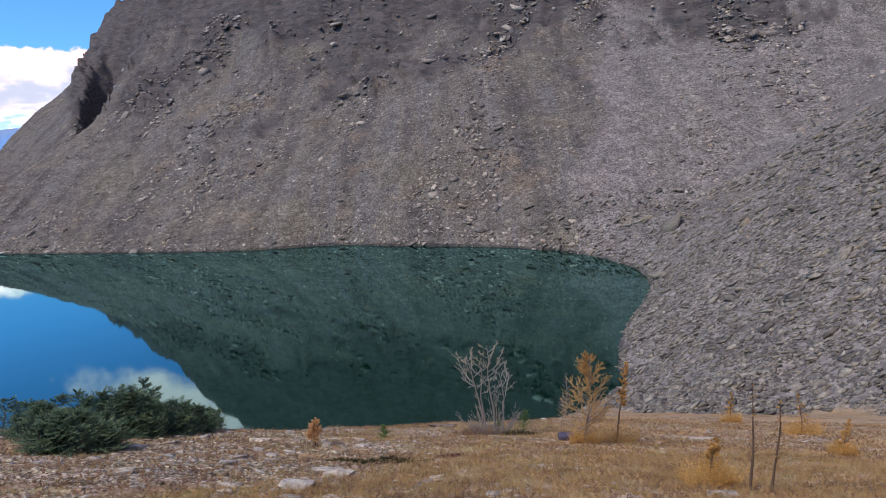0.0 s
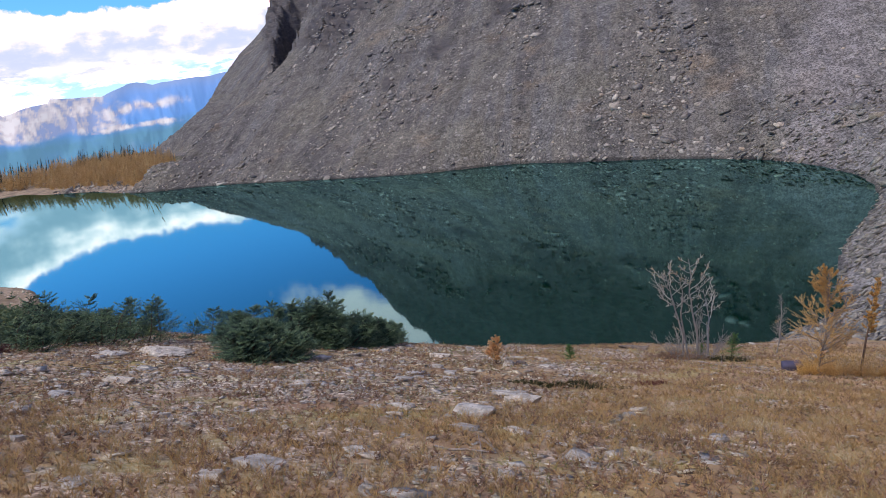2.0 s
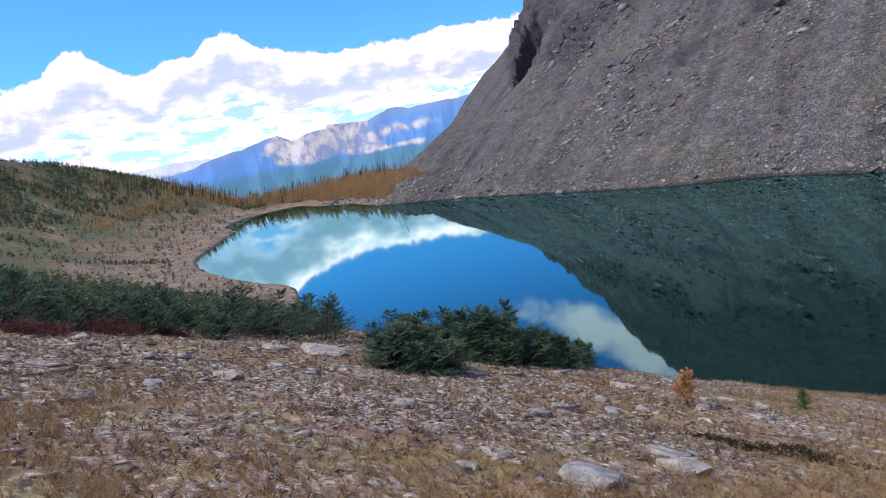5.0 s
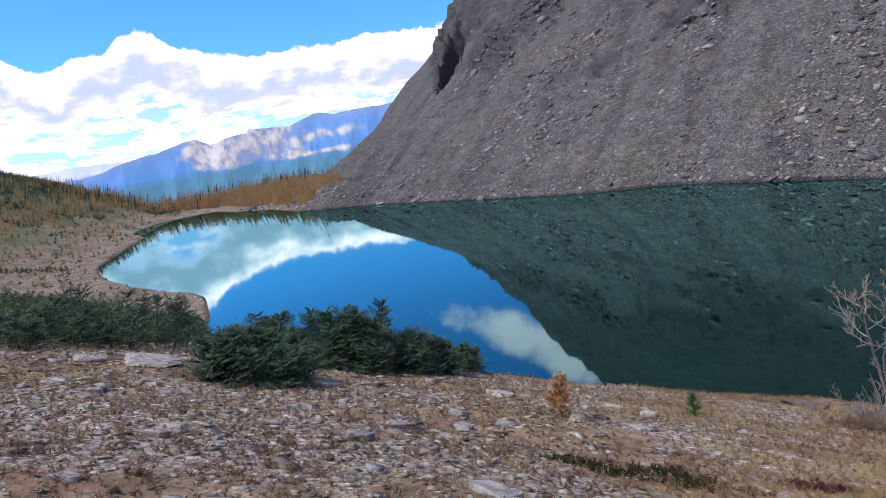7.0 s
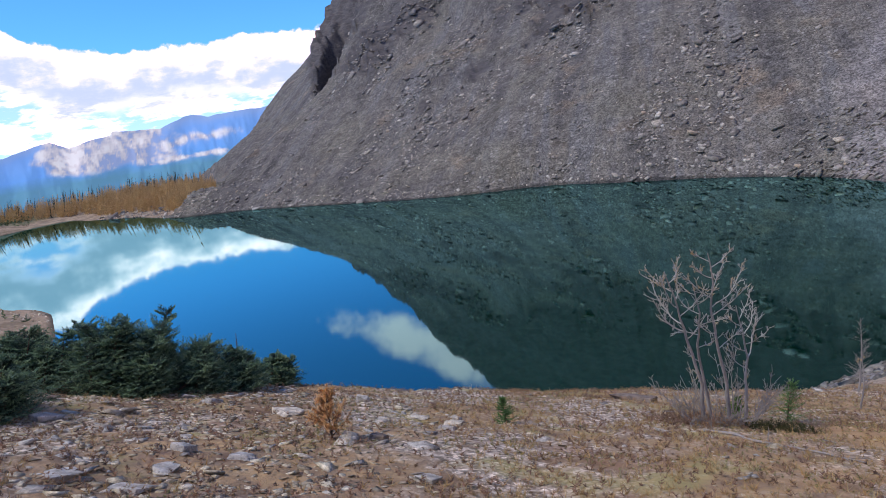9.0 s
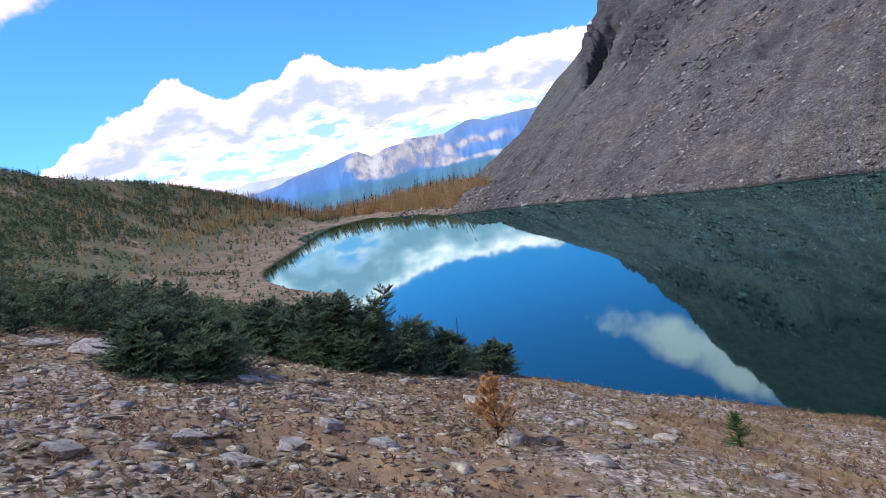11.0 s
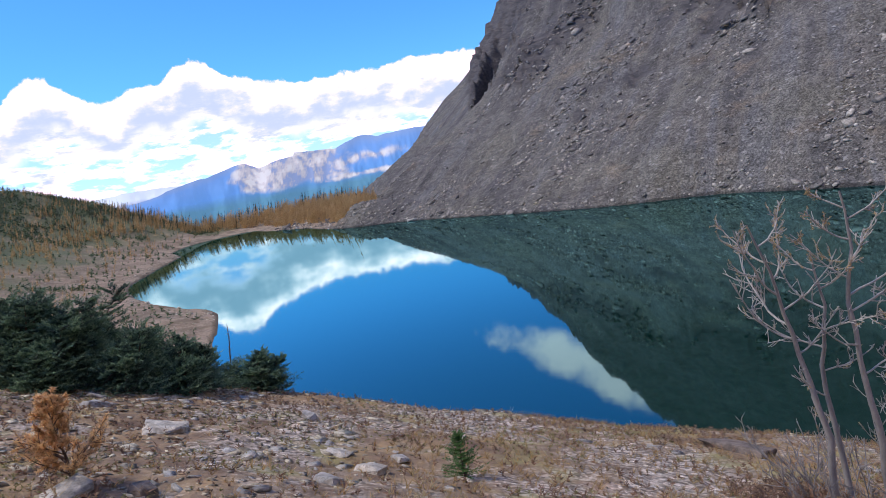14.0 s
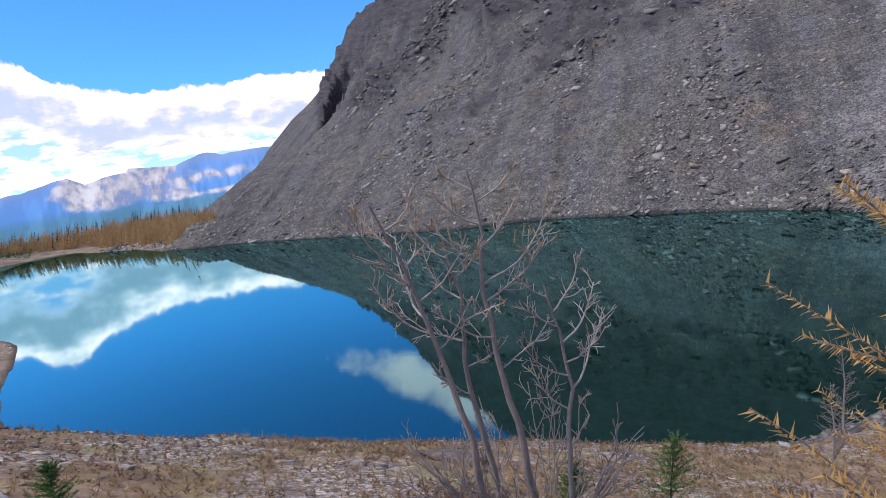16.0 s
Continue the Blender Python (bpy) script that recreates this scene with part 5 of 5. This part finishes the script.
def larch_clump(x, y):
    """Four crooked stems from one root, with arching bare branches, stubby spurs and a few last needles."""
    rng = np.random.default_rng(61)
    z = ground_at(x, y)
    ob = thing("larch_clump", (x, y, z), "bare grey many-stemmed larch with last golden tufts", "larch")
    across, deep = np.array([0.92, 0.40, 0.0]), np.array([-0.40, 0.92, 0.0])
    tips, tipd = [], []

    def at(b, t):
        i = t * (len(b) - 1)
        p = np.array([np.interp(i, range(len(b)), b[:, c]) for c in range(3)])
        k = min(int(i), len(b) - 2)
        return p, unit(b[k + 1] - b[k])

    def spur(p, d, ln, r, sticks, deeper):
        b = bent(p, d, ln, rng, 4, 0.17, 0.10)
        sticks.append(tube(b, np.linspace(r, r * 0.62, 5), 4))
        tips.append(b[-1])
        tipd.append(b[-1] - b[-2])
        for _ in range(deeper):
            q, along = at(b, rng.uniform(0.25, 0.95))
            out = unit(np.cross(along, rng.normal(size=3)))
            spur(q, along * 0.8 + out * 0.75, ln * rng.uniform(0.3, 0.55), r * 0.75, sticks, 0)

    def branch(p, d, ln, r, sticks, n, sweep=0.13):
        b = bent(p, d, ln, rng, 8, 0.11, sweep)
        sticks.append(tube(b, np.linspace(r, 0.0045, 9), 5))
        tips.append(b[-1])
        tipd.append(b[-1] - b[-2])
        for t in np.sort(rng.uniform(0.18, 0.98, n)):
            q, along = at(b, t)
            out = unit(np.cross(along, rng.normal(size=3)))
            spur(q, along * 0.75 + out * 0.85 + np.array([0, 0, 0.15]), ln * rng.uniform(0.14, 0.36) * (1.15 - 0.5 * t), 0.0055, sticks, 2)

    # per stem: bends as (across, up), thickness, heights and sides of the main branches with their lengths
    plan = [([(-0.26, -0.06), (-0.30, 0.8), (-0.44, 1.6), (-0.58, 2.2), (-0.80, 2.85)], 0.036,
             [(0.50, 1, 0.55), (0.56, -1, 0.80), (0.62, -1, 1.05), (0.68, 1, 0.7), (0.74, -1, 0.85), (0.80, 1, 0.6), (0.86, -1, 0.55), (0.92, 1, 0.5)]),
            ([(-0.12, -0.06), (-0.16, 0.7), (-0.26, 1.45), (-0.20, 2.0), (-0.28, 2.5)], 0.032,
             [(0.40, -1, 0.5), (0.48, 1, 0.5), (0.58, -1, 0.6), (0.66, 1, 0.6), (0.74, -1, 0.6), (0.84, 1, 0.5), (0.92, -1, 0.4)]),
            ([(0.16, -0.06), (0.13, 0.7), (0.04, 1.3), (-0.04, 2.0), (0.02, 2.5), (-0.02, 3.0)], 0.036,
             [(0.42, 1, 0.6), (0.50, -1, 0.7), (0.58, 1, 0.75), (0.63, 1, 0.95), (0.70, -1, 0.6), (0.76, 1, 0.6), (0.83, -1, 0.5), (0.90, 1, 0.45), (0.94, -1, 0.35)]),
            ([(0.46, -0.06), (0.52, 0.5), (0.62, 1.0), (0.60, 1.5), (0.52, 1.95)], 0.028,
             [(0.42, -1, 0.6), (0.50, 1, 0.95), (0.56, -1, 0.65), (0.62, 1, 0.55), (0.70, 1, 0.80), (0.78, -1, 0.5), (0.86, 1, 0.6), (0.94, -1, 0.35)])]
    for bends, r, limbs in plan:
        sway = np.cumsum(rng.normal(size=len(bends)) * 0.06)
        rough = [across * a + deep * (w + 0.1) + np.array([0, 0, h]) for (a, h), w in zip(bends, sway)]
        line = []
        for p, q in zip(rough[:-1], rough[1:]):
            for t in np.linspace(0, 1, 4)[:-1]:
                line.append(p + (q - p) * t + rng.normal(size=3) * 0.012)
        line = np.array(line + [rough[-1]])
        stem = part("stem", mesh_of("stem", *tube(line, np.linspace(r, 0.008, len(line)), 7), M_bark_clump), ob, "grey-brown crooked stem")
        for t, hand, ln in limbs:
            p, along = at(line, t)
            sticks = []
            branch(p, across * hand * 0.95 + deep * rng.normal() * 0.55 + np.array([0, 0, 0.35]), ln, 0.006 + 0.006 * ln, sticks, int(6 + 7 * ln))
            part("branch", mesh_of("branch", *join(sticks), M_bark_pale), stem, "pale grey bare branch")
    low = []
    for k in range(58):
        a = rng.uniform(0, 2 * math.pi)
        p = across * (0.12 + 0.55 * math.cos(a)) + deep * (0.1 + 0.3 * math.sin(a)) + np.array([0, 0, -0.02])
        branch(p, across * 0.6 * math.cos(a) + deep * 0.6 * math.sin(a) + np.array([0, 0, rng.uniform(0.5, 1.3)]), rng.uniform(0.35, 1.05), 0.006, low, 6, 0.03)
    part("undergrowth", mesh_of("undergrowth", *join(low), M_bark_grey), ob, "", "stuff")
    o, d = np.array(tips), np.array(tipd)
    pick = (rng.random(len(o)) < 0.035) | ((o[:, 2] > 2.35) & (rng.random(len(o)) < 0.30))
    v, f = brush(o[pick] - unit(d[pick]) * 0.09, d[pick], np.full(pick.sum(), 0.10), 0.024, 0.006, 30, rng, 0.5, 0.3)
    part("needles", mesh_of("needles", v, f, M_larch_pale), ob, "last golden needle tufts", "stuff")
    return ob


larch_clump(1.24, 19.3)


def fallen_branch(points, r, label):
    rng = np.random.default_rng(71)
    x0, y0 = points[0]
    z0 = ground_at(x0, y0)
    pts = []
    for (ax, ay), (bx, by) in zip(points[:-1], points[1:]):
        for t in np.linspace(0, 1, 6)[:-1]:
            px, py = ax + (bx - ax) * t + rng.normal() * 0.015, ay + (by - ay) * t + rng.normal() * 0.015
            pts.append((px - x0, py - y0, ground_at(px, py) - z0 + r * 0.9))
    ob = thing("fallen_branch", (x0, y0, z0), label, "branch")
    part("limb", mesh_of("limb", *tube(pts, np.linspace(r, r * 0.35, len(pts)), 6), M_bark_grey), ob)
    tw = []
    for k in range(5):
        p = np.array(pts[rng.integers(1, len(pts))])
        tw.append(tube(bent(p, (rng.normal(), rng.normal(), 0.25), 0.3, rng, 3, 0.2), [r * 0.35, r * 0.3, r * 0.2, r * 0.1], 4))
    part("twigs", mesh_of("twigs", *join(tw), M_bark_grey), ob, "", "stuff")


fallen_branch([(0.95, 18.5), (1.95, 17.4), (2.85, 16.4)], 0.028, "long grey fallen branch on the turf")
fallen_branch([(-2.3, 7.0), (-1.5, 6.95)], 0.014, "short bleached stick in the grass")
fallen_branch([(-2.4, 20.4), (-3.1, 21.0), (-3.6, 21.4)], 0.012, "thin bleached stick on the turf")


def pack(x, y):
    """A small blue bundle with dark webbing that lies by the larch."""
    z = ground_at(x, y)
    ob = thing("backpack", (x, y, z), "dusty blue backpack lying by the young larch", "backpack")
    bm = bmesh.new()
    bmesh.ops.create_cube(bm, size=1.0)
    bmesh.ops.subdivide_edges(bm, edges=bm.edges[:], cuts=3, use_grid_fill=True)
    for v in bm.verts:
        c = Vector((v.co.x * 0.46, v.co.y * 0.30, v.co.z * 0.24))
        k = 1.0 - 0.28 * (abs(v.co.x * 2) ** 3 + abs(v.co.y * 2) ** 3) * 0.5
        v.co = Vector((c.x * (0.8 + 0.2 * k), c.y * (0.8 + 0.2 * k), c.z * k + 0.11)) + Vector((0, 0, 0.02)) * noise.noise(c * 9)
    me = bpy.data.meshes.new("bag_body")
    bm.to_mesh(me)
    bm.free()
    me.materials.append(M_cloth)
    me.polygons.foreach_set("use_smooth", np.ones(len(me.polygons), bool))
    part("bag_body", me, ob, "dusty blue cloth")
    for dy in (-0.07, 0.07):
        pts = [(0.23, dy, 0.05), (0.36, dy, 0.14), (0.42, dy * 1.4, 0.08), (0.34, dy * 1.2, 0.03), (0.22, dy, 0.02)]
        part("strap", mesh_of("strap", *tube(pts, [0.02] * 5, 5), M_strap), ob, "dark webbing strap")


pack(3.2, 16.9)


# ---- hillside and far woods ----
def small_trees(name, x, y, h, r, k, mat, label, category, seed, lean=0.0, droop=0.1, width=0.12, start=0.05):
    rng = np.random.default_rng(seed)
    z = surface(x, y)[0]
    o = np.stack([x, y, z - 0.1], -1)
    d = unit(np.stack([LEAN[0] + rng.normal(size=len(x)) * 0.05, LEAN[1] + rng.normal(size=len(x)) * 0.05, np.ones(len(x))], -1))
    a = brush(o, d, h, r, width * h, k, rng, lean, 0.85, droop, start)
    b = brush(o, d, h * 0.75, h * 0.4, 0.05 * h, 3, rng, 1.45, 0.3)
    return tagged(new(name, mesh_of(name, *join([a, b]), mat)), label, category, kind="stuff")


def hillside():
    rng = np.random.default_rng(81)
    n = 60000
    a, r = np.radians(rng.uniform(-97, -52, n)), 19 + 480 * rng.random(n) ** 1.3
    x, y = r * np.sin(a), 6 + r * np.cos(a)
    z, sc, cl, d = surface(x, y)
    dens = fbm(x * 0.6 + y * 0.8, (y * 0.6 - x * 0.8) * 2.2, 30, 5, 240) * 2.6 + 0.72 - np.clip((78 - d) / 40, 0, 1) * 1.7 * (r > 40) 
    keep = (sc < 0.3) & (d > 3) & (x < -16) & (rng.random(n) < np.clip(dens * 1.6, 0.07, 1))
    x, y, r = x[keep], y[keep], r[keep]
    h = (0.55 + 0.0035 * r) * rng.uniform(0.6, 1.5, len(x))
    close = r < 75
    small_trees("krummholz_carpet", x[close], y[close], h[close], h[close] * 0.8, 24, M_carpet, "low dark green spruce thicket over the hillside", "thicket", 82, 0.35, 0.0, 0.13, 0.0)
    small_trees("far_krummholz", x[~close], y[~close], h[~close], h[~close] * 0.8, 9, M_carpet, "dark green spruce thicket high on the hillside", "thicket", 84, 0.3, 0.0, 0.3, 0.0)
    # scattered yellow larches on the slope
    n = 2600
    a, r = np.radians(rng.uniform(-95, -54, n)), rng.uniform(60, 470, n)
    x, y = r * np.sin(a), 6 + r * np.cos(a)
    z, sc, cl, d = surface(x, y)
    keep = (d > 8) & (sc < 0.3) & (rng.random(n) < np.clip(0.12 + (r / 430) ** 2, 0, 1)) & ~((a < -1.3) & (r < 120))
    x, y, r = x[keep], y[keep], r[keep]
    h = rng.uniform(1.3, 4.4, len(x)) * np.clip(r / 200, 0.5, 1.6)
    small_trees("hillside_larches", x, y, h * 0.8, h * 0.30, 34, M_far_larch, "scattered yellow larches on the far hillside", "larches", 83, 0.25, 0.0, 0.06)


def woods():
    rng = np.random.default_rng(91)
    n = 7000
    a, r = np.radians(rng.uniform(-76, -38, n)), rng.uniform(285, 480, n)
    x, y = r * np.sin(a), r * np.cos(a)
    z, sc, cl, d = surface(x, y)
    az = np.degrees(a)
    ok = (sc < 0.4) & (d > np.interp(az, [-62, -54, -47], [46, 42, 9])) & (x < -180)
    golden = rng.random(n) < np.where(d < 60, 0.85, 0.45) + 0.2 * (az > -48)
    thin = np.clip((az + 69) / 9, 0.05, 1)
    keep = ok & (rng.random(n) < thin)
    lx = keep & golden
    hl = rng.uniform(3.5, 11.5, n) * (0.32 + 0.68 * thin) * np.interp(az, [-62, -56, -46], [0.55, 0.8, 0.9])
    small_trees("larch_wood", x[lx], y[lx], hl[lx], hl[lx] * 0.30, 80, M_far_larch, "golden larch wood beyond the lake", "larches", 92, 0.35, 0.0, 0.04, 0.02)
    sx = keep & ~golden & (d > 22)
    hs = rng.uniform(5.0, 12.5, n) * (0.32 + 0.68 * thin) * np.interp(az, [-62, -56, -46], [0.5, 0.8, 1.0])
    small_trees("spruce_wood", x[sx], y[sx], hs[sx], hs[sx] * 0.15, 34, M_far_spruce, "dark spruce wood beyond the lake", "spruces", 93, -0.1, 0.25, 0.075)
    # bare larches on the strand
    n = 90
    a, r = np.radians(rng.uniform(-50, -39.5, n)), rng.uniform(285, 345, n)
    x, y = r * np.sin(a), r * np.cos(a)
    z, sc, cl, d = surface(x, y)
    k = (d > 7) & (d < 40)
    h = rng.uniform(8, 13, n)
    small_trees("bare_larches", x[k], y[k], h[k], h[k] * 0.13, 30, M_far_larch, "nearly bare larches on the far strand", "larches", 94, 0.3, 0.0, 0.012)


hillside()
woods()
